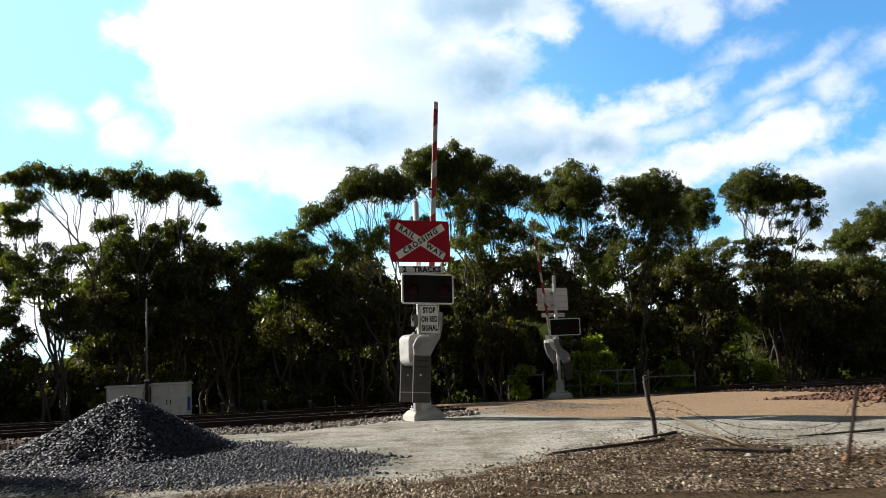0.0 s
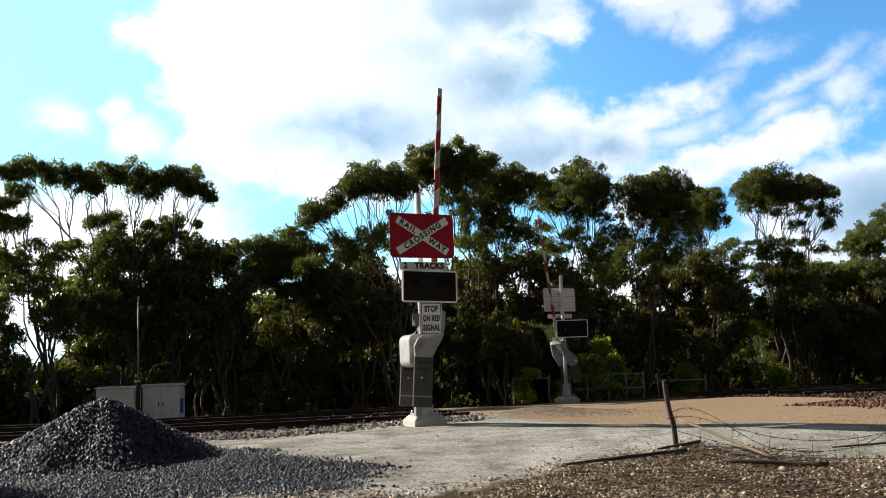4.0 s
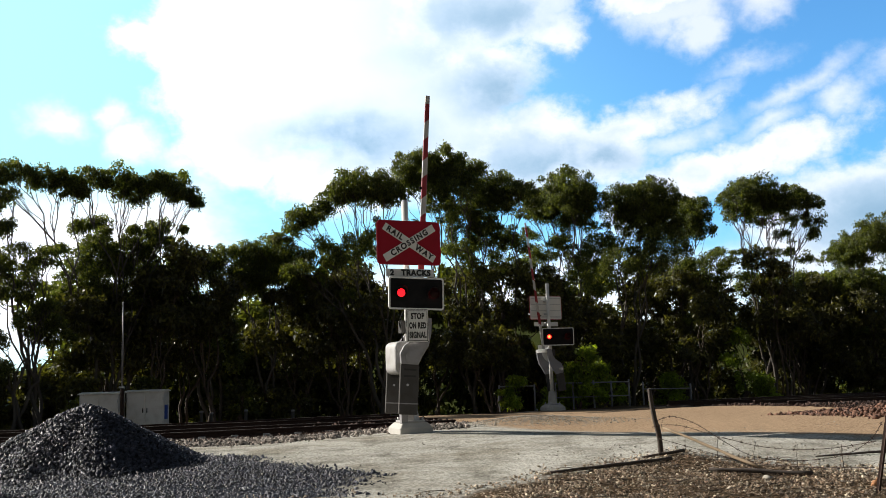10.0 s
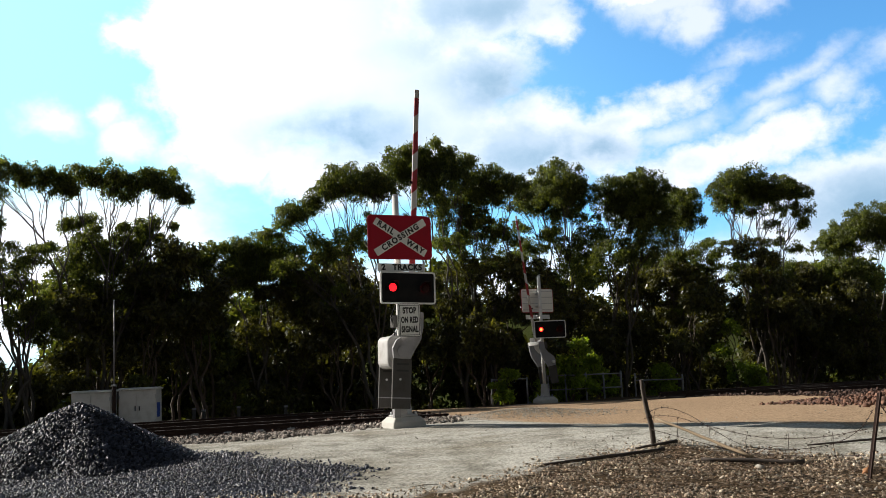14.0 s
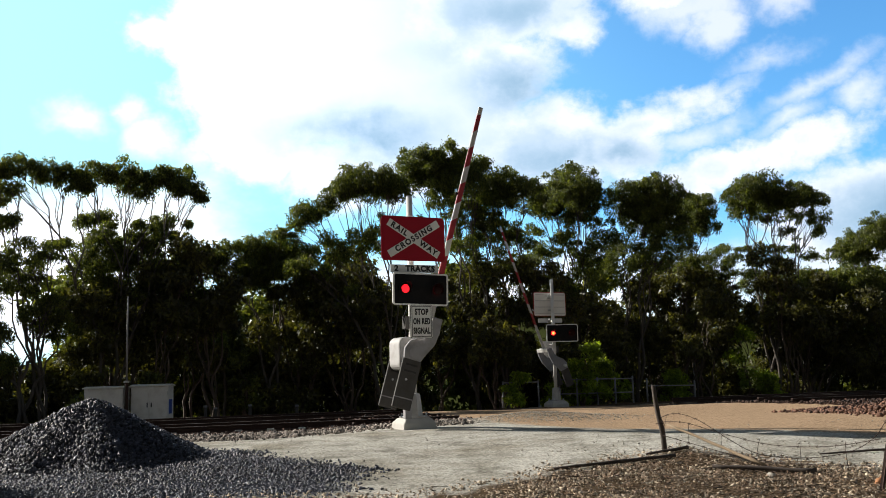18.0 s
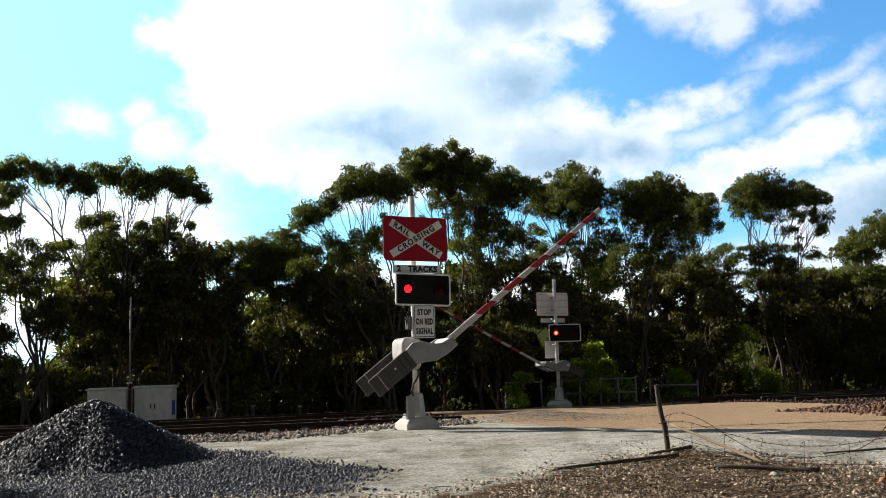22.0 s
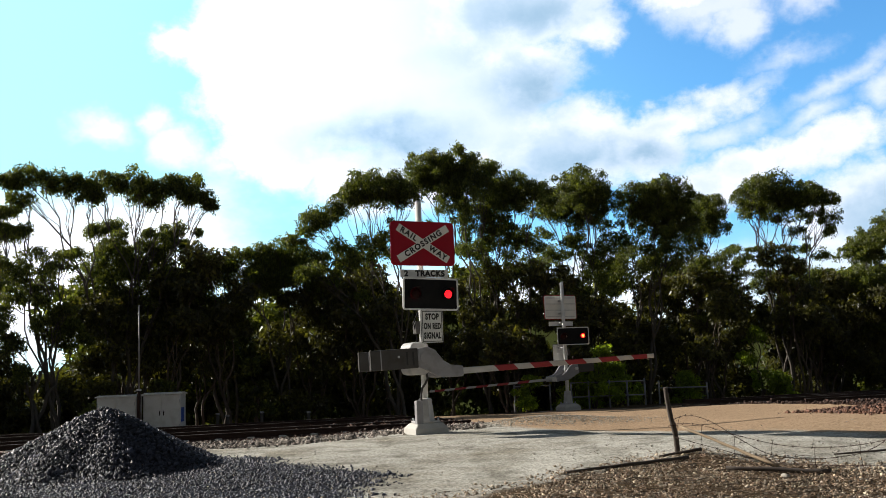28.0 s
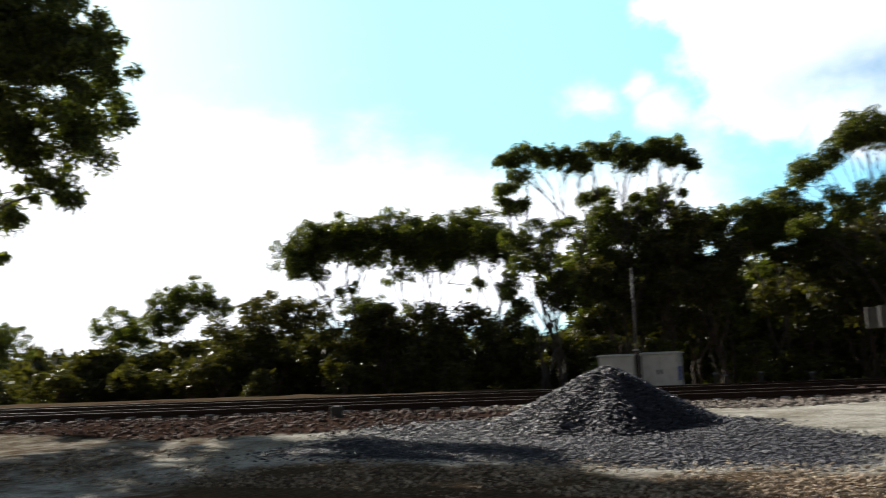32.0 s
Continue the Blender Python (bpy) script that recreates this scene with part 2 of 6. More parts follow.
def material(name, color, rough=0.7, metal=0.0, vary=0.25, scale=6.0, bump=0.2, grain=60.0, dirt=None, dirt_amount=0.3, spec=0.5, island=False):
    """A principled surface with tone at two scales, stains and fine relief."""
    m = bpy.data.materials.new(name)
    m.use_nodes = True
    nt = m.node_tree
    N, L = nt.nodes.new, nt.links.new
    p = nt.nodes["Principled BSDF"]
    tc = N("ShaderNodeTexCoord")

    def noise_(s, d=5):
        n = N("ShaderNodeTexNoise")
        n.inputs["Scale"].default_value = s
        n.inputs["Detail"].default_value = d
        L(tc.outputs["Object"], n.inputs["Vector"])
        return n.outputs["Fac"]

    a, b = noise_(scale), noise_(grain, 3)
    mx = N("ShaderNodeMix")
    mx.data_type = "RGBA"
    d = dirt or tuple(c * 0.5 for c in color)
    mx.inputs[6].default_value = (*color, 1)
    mx.inputs[7].default_value = (*d, 1)
    r = N("ShaderNodeMapRange")
    r.inputs[1].default_value, r.inputs[2].default_value = 0.45, 0.75
    r.inputs[4].default_value = dirt_amount
    L(a, r.inputs[0])
    L(r.outputs[0], mx.inputs[0])
    hsv = N("ShaderNodeHueSaturation")
    L(mx.outputs[2], hsv.inputs["Color"])
    v = N("ShaderNodeMapRange")
    v.inputs[3].default_value, v.inputs[4].default_value = 1 - vary, 1 + vary
    L(b, v.inputs[0])
    if island:
        g = N("ShaderNodeNewGeometry")
        iv = N("ShaderNodeMapRange")
        iv.inputs[3].default_value, iv.inputs[4].default_value = 1 - island, 1 + island
        L(g.outputs["Random Per Island"], iv.inputs[0])
        mm = N("ShaderNodeMath")
        mm.operation = "MULTIPLY"
        L(v.outputs[0], mm.inputs[0])
        L(iv.outputs[0], mm.inputs[1])
        L(mm.outputs[0], hsv.inputs["Value"])
    else:
        L(v.outputs[0], hsv.inputs["Value"])
    L(hsv.outputs[0], p.inputs["Base Color"])
    rr = N("ShaderNodeMapRange")
    rr.inputs[3].default_value, rr.inputs[4].default_value = max(rough - 0.12, 0.02), min(rough + 0.12, 1)
    L(a, rr.inputs[0])
    L(rr.outputs[0], p.inputs["Roughness"])
    p.inputs["Metallic"].default_value = metal
    p.inputs["Specular IOR Level"].default_value = spec
    if bump:
        bm_ = N("ShaderNodeBump")
        bm_.inputs["Strength"].default_value = bump
        bm_.inputs["Distance"].default_value = 0.01
        L(b, bm_.inputs["Height"])
        L(bm_.outputs[0], p.inputs["Normal"])
    return m


def leaf_material(name, color, light, glow=0.35):
    """Leaves: dull green above, letting some light through; tone changes from leaf to leaf."""
    m = bpy.data.materials.new(name)
    m.use_nodes = True
    nt = m.node_tree
    N, L = nt.nodes.new, nt.links.new
    p = nt.nodes["Principled BSDF"]
    g = N("ShaderNodeNewGeometry")
    cr = N("ShaderNodeMix")
    cr.data_type = "RGBA"
    cr.inputs[6].default_value, cr.inputs[7].default_value = (*color, 1), (*light, 1)
    pw = N("ShaderNodeMath")
    pw.operation = "POWER"
    pw.inputs[1].default_value = 1.8
    L(g.outputs["Random Per Island"], pw.inputs[0])
    L(pw.outputs[0], cr.inputs[0])
    tc = N("ShaderNodeTexCoord")
    n = N("ShaderNodeTexNoise")
    n.inputs["Scale"].default_value = 0.9
    L(tc.outputs["Object"], n.inputs["Vector"])
    hs = N("ShaderNodeHueSaturation")
    v = N("ShaderNodeMapRange")
    v.inputs[1].default_value, v.inputs[2].default_value, v.inputs[3].default_value, v.inputs[4].default_value = 0.3, 0.7, 0.6, 1.4
    L(n.outputs["Fac"], v.inputs[0])
    L(v.outputs[0], hs.inputs["Value"])
    L(cr.outputs[2], hs.inputs["Color"])
    L(hs.outputs[0], p.inputs["Base Color"])
    p.inputs["Roughness"].default_value = 0.42
    p.inputs["Specular IOR Level"].default_value = 0.4
    t = N("ShaderNodeBsdfTranslucent")
    br = N("ShaderNodeMix")
    br.data_type = "RGBA"
    br.blend_type = "MULTIPLY"
    br.inputs[0].default_value = 1.0
    br.inputs[7].default_value = (1.5, 1.55, 0.5, 1)
    L(hs.outputs[0], br.inputs[6])
    L(br.outputs[2], t.inputs["Color"])
    ms = N("ShaderNodeMixShader")
    ms.inputs[0].default_value = glow
    L(p.outputs[0], ms.inputs[1])
    L(t.outputs[0], ms.inputs[2])
    L(ms.outputs[0], nt.nodes["Material Output"].inputs[0])
    return m


def glow_material(name, color, strength):
    m = bpy.data.materials.new(name)
    m.use_nodes = True
    p = m.node_tree.nodes["Principled BSDF"]
    p.inputs["Base Color"].default_value = (*[c * 0.5 for c in color], 1)
    p.inputs["Emission Color"].default_value = (*color, 1)
    p.inputs["Emission Strength"].default_value = strength
    return m


WHITE = material("white paint", (0.74, 0.73, 0.70), 0.45, dirt=(0.42, 0.39, 0.34), dirt_amount=0.45, vary=0.06, scale=5)
GALV = material("galvanised steel", (0.52, 0.53, 0.54), 0.42, 0.75, dirt=(0.35, 0.35, 0.35), vary=0.1, scale=9)
# white paint greyed to hold the shade on the gate arm's front
ARMGREY = material("white paint greyed for shade", (0.27, 0.263, 0.275), 0.6, dirt=(0.165, 0.155, 0.148), dirt_amount=0.75, vary=0.10, scale=6)
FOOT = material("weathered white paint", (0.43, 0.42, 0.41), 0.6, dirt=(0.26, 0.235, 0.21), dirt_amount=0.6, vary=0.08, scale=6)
MIDGREY = material("grey paint for far shade", (0.22, 0.225, 0.25), 0.55, dirt=(0.10, 0.10, 0.10), vary=0.06, scale=5)
GREYP = material("grey painted steel", (0.062, 0.058, 0.055), 0.75, 0.0, spec=0.3, dirt=(0.05, 0.044, 0.038), dirt_amount=0.7, vary=0.12, scale=6)
RED = material("red sign sheeting", (0.31, 0.004, 0.018), 0.5, spec=0.2, dirt=(0.25, 0.006, 0.016), dirt_amount=0.5, vary=0.05, scale=3, bump=0.03)
SIGNW = material("white sign sheeting", (0.72, 0.72, 0.70), 0.4, dirt=(0.55, 0.54, 0.5), vary=0.03, scale=4, bump=0.03)
BLACK = material("black paint", (0.010, 0.010, 0.011), 0.85, spec=0.15, dirt=(0.03, 0.028, 0.025), vary=0.1, scale=6, bump=0.1)
INK = material("black lettering", (0.01, 0.01, 0.01), 0.5, vary=0.02, bump=0)
CONC = material("concrete", (0.50, 0.48, 0.44), 0.88, dirt=(0.30, 0.27, 0.22), vary=0.12, scale=4, bump=0.35, grain=90)
BLUEP = material("blue paint", (0.03, 0.09, 0.45), 0.5, vary=0.06)
TIMBER = material("weathered timber", (0.062, 0.047, 0.037), 0.85, dirt=(0.05, 0.038, 0.03), dirt_amount=0.8, vary=0.3, scale=7, bump=0.5, grain=40)
TWIG = material("dry twigs", (0.14, 0.10, 0.065), 0.85, vary=0.2, scale=8, island=0.7, bump=0)
PALE_STICK = material("bleached branch", (0.27, 0.20, 0.125), 0.85, vary=0.25, scale=5, bump=0.4)
LIT_CLIP = material("rail clips in sunlit tone", (0.42, 0.41, 0.40), 0.8, vary=0.15, scale=9)
RUST = material("rusty steel", (0.040, 0.020, 0.014), 0.85, 0.2, dirt=(0.03, 0.015, 0.01), vary=0.25, scale=20, bump=0.3)
RAILTOP = material("worn rail head", (0.06, 0.052, 0.047), 0.75, 0.2, vary=0.05, bump=0.02)
SLEEPER = material("concrete sleeper", (0.065, 0.048, 0.037), 0.9, dirt=(0.07, 0.045, 0.033), dirt_amount=0.7, vary=0.15, scale=3)
BARK = material("smooth grey bark", (0.07, 0.06, 0.05), 0.8, dirt=(0.10, 0.08, 0.06), dirt_amount=0.85, vary=0.2, scale=3, bump=0.4, grain=25)
DARKBARK = material("dark bark", (0.085, 0.060, 0.044), 0.9, dirt=(0.046, 0.032, 0.024), dirt_amount=0.8, vary=0.25, scale=4, bump=0.5, grain=25)
LEAF = leaf_material("gum leaves", (0.046, 0.060, 0.018), (0.172, 0.190, 0.040), 0.46)
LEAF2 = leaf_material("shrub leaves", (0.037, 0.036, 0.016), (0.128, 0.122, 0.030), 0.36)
# lighter leaf tone: sun on foliage behind the stems, put into colour
OLIVE = leaf_material("olive leaves", (0.050, 0.062, 0.018), (0.19, 0.20, 0.045), 0.42)
# brightest leaf copy, coloured as if the sun reached these bushes
LEAF3 = leaf_material("bush leaves in sunlit tone", (0.13, 0.18, 0.025), (0.31, 0.38, 0.06), 0.62)
BLUESTONE = material("crushed blue metal", (0.041, 0.043, 0.059), 0.52, spec=0.35, vary=0.2, scale=25, island=0.9, bump=0.3, grain=120, dirt=(0.04, 0.043, 0.055))
BROWNSTONE = material("brown gravel stones", (0.36, 0.275, 0.195), 0.85, vary=0.2, scale=25, island=0.85, bump=0.3, grain=120, dirt=(0.13, 0.085, 0.05))
REDSTONE = material("red brown ballast", (0.15, 0.075, 0.048), 0.88, vary=0.2, scale=20, island=0.65, bump=0.3, grain=120, dirt=(0.09, 0.05, 0.035))
TANSTONE = material("tan gravel stones", (0.47, 0.39, 0.29), 0.85, vary=0.2, scale=25, island=0.6, bump=0.3, grain=120, dirt=(0.20, 0.13, 0.08))
PALESTONE = material("pale gravel stones", (0.33, 0.30, 0.25), 0.85, vary=0.15, scale=25, island=0.45, bump=0.3, grain=120)
VERGESTONE = material("grey brown ballast stones", (0.24, 0.205, 0.175), 0.88, vary=0.2, scale=20, island=0.8, bump=0.3, grain=120, dirt=(0.07, 0.05, 0.04))
RUSTSTONE = material("rust stained ballast", (0.056, 0.029, 0.020), 0.88, vary=0.2, scale=20, island=0.65, bump=0.3, grain=120, dirt=(0.07, 0.042, 0.03))
LITTER = material("dry fallen leaves", (0.16, 0.10, 0.058), 0.8, vary=0.2, island=0.7, bump=0)
LAMP_ON = glow_material("lit red signal lamp", (1.0, 0.010, 0.018), 1.35)
LAMP_HOT = glow_material("hot red lamp core", (1.0, 0.11, 0.02), 5.5)
LAMP_OFF = material("dark red lens", (0.016, 0.003, 0.003), 0.6, spec=0.15, vary=0.05, bump=0.05, grain=150)


def boom_material():
    """White boom with slanting red bands along its length."""
    m = bpy.data.materials.new("red and white boom")
    m.use_nodes = True
    nt = m.node_tree
    N, L = nt.nodes.new, nt.links.new
    p = nt.nodes["Principled BSDF"]
    tc = N("ShaderNodeTexCoord")
    s = N("ShaderNodeSeparateXYZ")
    L(tc.outputs["Object"], s.inputs[0])
    sl = N("ShaderNodeMath")
    sl.operation = "MULTIPLY_ADD"
    L(s.outputs[2], sl.inputs[0])
    sl.inputs[1].default_value = 0.9
    shift = N("ShaderNodeMath")
    shift.operation = "SUBTRACT"
    L(s.outputs[0], shift.inputs[0])
    shift.inputs[1].default_value = 0.98
    L(shift.outputs[0], sl.inputs[2])
    md = N("ShaderNodeMath")
    md.operation = "FLOORED_MODULO"
    md.inputs[1].default_value = 0.77
    L(sl.outputs[0], md.inputs[0])
    gt = N("ShaderNodeMath")
    gt.operation = "GREATER_THAN"
    gt.inputs[1].default_value = 0.35
    L(md.outputs[0], gt.inputs[0])
    lim = N("ShaderNodeMath")
    lim.operation = "GREATER_THAN"
    lim.inputs[1].default_value = 1.5
    L(s.outputs[0], lim.inputs[0])
    both = N("ShaderNodeMath")
    both.operation = "MULTIPLY"
    L(gt.outputs[0], both.inputs[0])
    L(lim.outputs[0], both.inputs[1])
    tip = N("ShaderNodeMath")
    tip.operation = "LESS_THAN"
    tip.inputs[1].default_value = 5.03
    L(s.outputs[0], tip.inputs[0])
    both2 = N("ShaderNodeMath")
    both2.operation = "MULTIPLY"
    L(both.outputs[0], both2.inputs[0])
    L(tip.outputs[0], both2.inputs[1])
    n = N("ShaderNodeTexNoise")
    n.inputs["Scale"].default_value = 4
    n.inputs["Detail"].default_value = 6
    L(tc.outputs["Object"], n.inputs["Vector"])
    w = N("ShaderNodeMix")
    w.data_type = "RGBA"
    w.inputs[6].default_value, w.inputs[7].default_value = (0.56, 0.55, 0.53, 1), (0.36, 0.345, 0.32, 1)
    L(n.outputs["Fac"], w.inputs[0])
    x = N("ShaderNodeMix")
    x.data_type = "RGBA"
    L(both2.outputs[0], x.inputs[0])
    L(w.outputs[2], x.inputs[6])
    x.inputs[7].default_value = (0.27, 0.008, 0.014, 1)
    L(x.outputs[2], p.inputs["Base Color"])
    p.inputs["Roughness"].default_value = 0.45
    return m


BOOM = boom_material()

# ---- builders ----


def mesh_of(name, bm):
    me = bpy.data.meshes.new(name)
    bm.to_mesh(me)
    bm.free()
    return me


def mesh_np(name, verts, faces, mat=None):
    """A mesh from arrays; all faces have the same number of corners."""
    verts, faces = np.asarray(verts, np.float32), np.asarray(faces, np.int32)
    me = bpy.data.meshes.new(name)
    k = faces.shape[1]
    me.vertices.add(len(verts))
    me.vertices.foreach_set("co", verts.ravel())
    me.loops.add(faces.size)
    me.loops.foreach_set("vertex_index", faces.ravel())
    me.polygons.add(len(faces))
    me.polygons.foreach_set("loop_start", np.arange(0, faces.size, k, dtype=np.int32))
    me.polygons.foreach_set("loop_total", np.full(len(faces), k, np.int32))
    me.update(calc_edges=True)
    if mat:
        me.materials.append(mat)
    return me


def part(name, bm, mat, parent, label="", m=None):
    me = mesh_of(name, bm) if isinstance(bm, bmesh.types.BMesh) else bm
    if mat and not me.materials:
        me.materials.append(mat)
    ob = new(name, me)
    ob.parent = parent
    if m is not None:
        ob.matrix_basis = m
    if label:
        ob["label"] = label
    return ob


def thing(name, label, category, m=None, group="", kind=""):
    ob = new(name)
    ob.empty_display_size = 0.2
    if m is not None:
        ob.matrix_basis = m
    return tagged(ob, label, category, group, kind)


def box(cx, cy, cz, sx, sy, sz, bevel=0.0, seg=2, bm=None):
    """A bevelled block about a centre."""
    own = bm is None
    tmp = bmesh.new()
    bmesh.ops.create_cube(tmp, size=1)
    bmesh.ops.scale(tmp, vec=(sx, sy, sz), verts=tmp.verts)
    if bevel:
        bmesh.ops.bevel(tmp, geom=tmp.edges[:], offset=bevel, segments=seg, affect="EDGES", profile=0.5)
    bmesh.ops.translate(tmp, vec=(cx, cy, cz), verts=tmp.verts)
    if own:
        return tmp
    return join(bm, tmp)


def join(bm, tmp):
    me = bpy.data.meshes.new("tmp")
    tmp.to_mesh(me)
    tmp.free()
    bm.from_mesh(me)
    bpy.data.meshes.remove(me)
    return bm


def tube(points, radii, sides=8, bm=None, cap=True):
    """A round tube through points, with a radius at each."""
    bm = bm or bmesh.new()
    pts = [Vector(p) for p in points]
    if isinstance(radii, (int, float)):
        radii = [radii] * len(pts)
    rings = []
    for i, p in enumerate(pts):
        d = (pts[min(i + 1, len(pts) - 1)] - pts[max(i - 1, 0)]).normalized()
        a = d.orthogonal().normalized() if i == 0 else (rings[-1][1] - d * rings[-1][1].dot(d)).normalized()
        b = d.cross(a)
        rings.append(([bm.verts.new(p + (a * math.cos(2 * math.pi * k / sides) + b * math.sin(2 * math.pi * k / sides)) * radii[i]) for k in range(sides)], a))
    for (r0, _), (r1, _) in zip(rings, rings[1:]):
        for k in range(sides):
            f = bm.faces.new((r0[k], r0[(k + 1) % sides], r1[(k + 1) % sides], r1[k]))
            f.smooth = True
    if cap:
        bm.faces.new(rings[0][0][::-1])
        bm.faces.new(rings[-1][0])
    return bm


def plate(outline, y0, y1, bevel=0.0):
    """A flat plate in the xz plane with an outline, from y0 to y1."""
    bm = bmesh.new()
    vs = [bm.verts.new((x, y0, z)) for x, z in outline]
    f = bm.faces.new(vs)
    r = bmesh.ops.extrude_face_region(bm, geom=[f])
    bmesh.ops.translate(bm, vec=(0, y1 - y0, 0), verts=[v for v in r["geom"] if isinstance(v, bmesh.types.BMVert)])
    bmesh.ops.recalc_face_normals(bm, faces=bm.faces)
    if bevel:
        bmesh.ops.bevel(bm, geom=bm.edges[:], offset=bevel, segments=2, affect="EDGES", profile=0.5)
    return bm


def rounded(w, h, r, cx=0.0, cz=0.0, n=5):
    out = []
    for qx, qz, a0 in ((1, 1, 0), (-1, 1, 90), (-1, -1, 180), (1, -1, 270)):
        for i in range(n + 1):
            a = radians(a0 + 90 * i / n)
            out.append((cx + qx * (w / 2 - r) + r * math.cos(a), cz + qz * (h / 2 - r) + r * math.sin(a)))
    return out


def lettering(word, size, spread=1.0, weight=0.0, depth=0.002):
    """A word as a flat mesh in the xz plane, centred."""
    cu = bpy.data.curves.new("word", "FONT")
    cu.body, cu.size, cu.align_x, cu.align_y = word, size, "CENTER", "CENTER"
    cu.space_character, cu.offset, cu.extrude = spread, weight, depth
    ob = new("word", cu)
    dg = bpy.context.evaluated_depsgraph_get()
    me = bpy.data.meshes.new_from_object(ob.evaluated_get(dg))
    bpy.data.objects.remove(ob)
    bpy.data.curves.remove(cu)
    me.transform(pose(0, 0, 0, 90, 0, 0))
    me.materials.clear()
    return me


clouds = cloud_field()

# ---- the lie of the land ----
TURN = 18.0                       # the tracks' bearing from +x
TU = Vector((math.cos(radians(TURN)), math.sin(radians(TURN)), 0))
TN = Vector((-math.sin(radians(TURN)), math.cos(radians(TURN)), 0))
T0 = Vector((0.5, 22.3, 0))


def on_track(s, o, z=0.0):
    """A point s metres along the tracks and o metres beyond the first rail."""
    return T0 + TU * s + TN * o + Vector((0, 0, z))


def step(v, a, b):
    u = np.clip((v - a) / (b - a), 0, 1)
    return u * u * (3 - 2 * u)


def track_so(x, y):
    dx, dy = x - T0.x, y - T0.y
    return dx * TU.x + dy * TU.y, dx * TN.x + dy * TN.y


def bank(x, y):
    """1 on the ballast beds, 0 off them; the road crosses between."""
    s, o = track_so(x, y)
    road = step(s, -0.4, 0.4) * (1 - step(s, 8.2, 9.4))
    return step(o, -2.6, -0.9) * (1 - step(o, 6.9, 8.2)) * (1 - road), road


def height(x, y):
    """The ground's height; works on arrays."""
    x, y = np.asarray(x, float), np.asarray(y, float)
    z = -0.42 * (1 - step(y, 6, 17)) - 0.24 * step(y, 24, 33)
    b, road = bank(x, y)
    s, o = track_so(x, y)
    z = z - 0.13 * b * step(-s, 0.2, 5) + 0.04 * b * (s > 4)
    # the hillside beyond the trees
    d = o - 30
    swell = 15.5 * step(d, 0, 130) * (0.35 + 0.65 * np.exp(-((s - 22) / 75.0) ** 2)) * (0.12 + 0.88 * step(s, -24, 6)) + 10 * step(d, 120, 420) * (0.3 + 0.7 * step(s, -160, 20))
    z = z + np.where(d > 0, swell, 0)
    z = z - 0.9 * step(o, 9.5, 20) * (1 - step(o, 24, 40))
    z = z + 0.15 * np.exp(-((x - 2.0) / 1.3) ** 2 - ((y - 20.6) / 0.8) ** 2)
    z = z + 0.035 * np.sin(x * 0.9 + 1.3) * np.cos(y * 0.7) * step(y, 3, 8)
    return z


def gh(x, y):
    return float(height(x, y))

# ---- ground ----


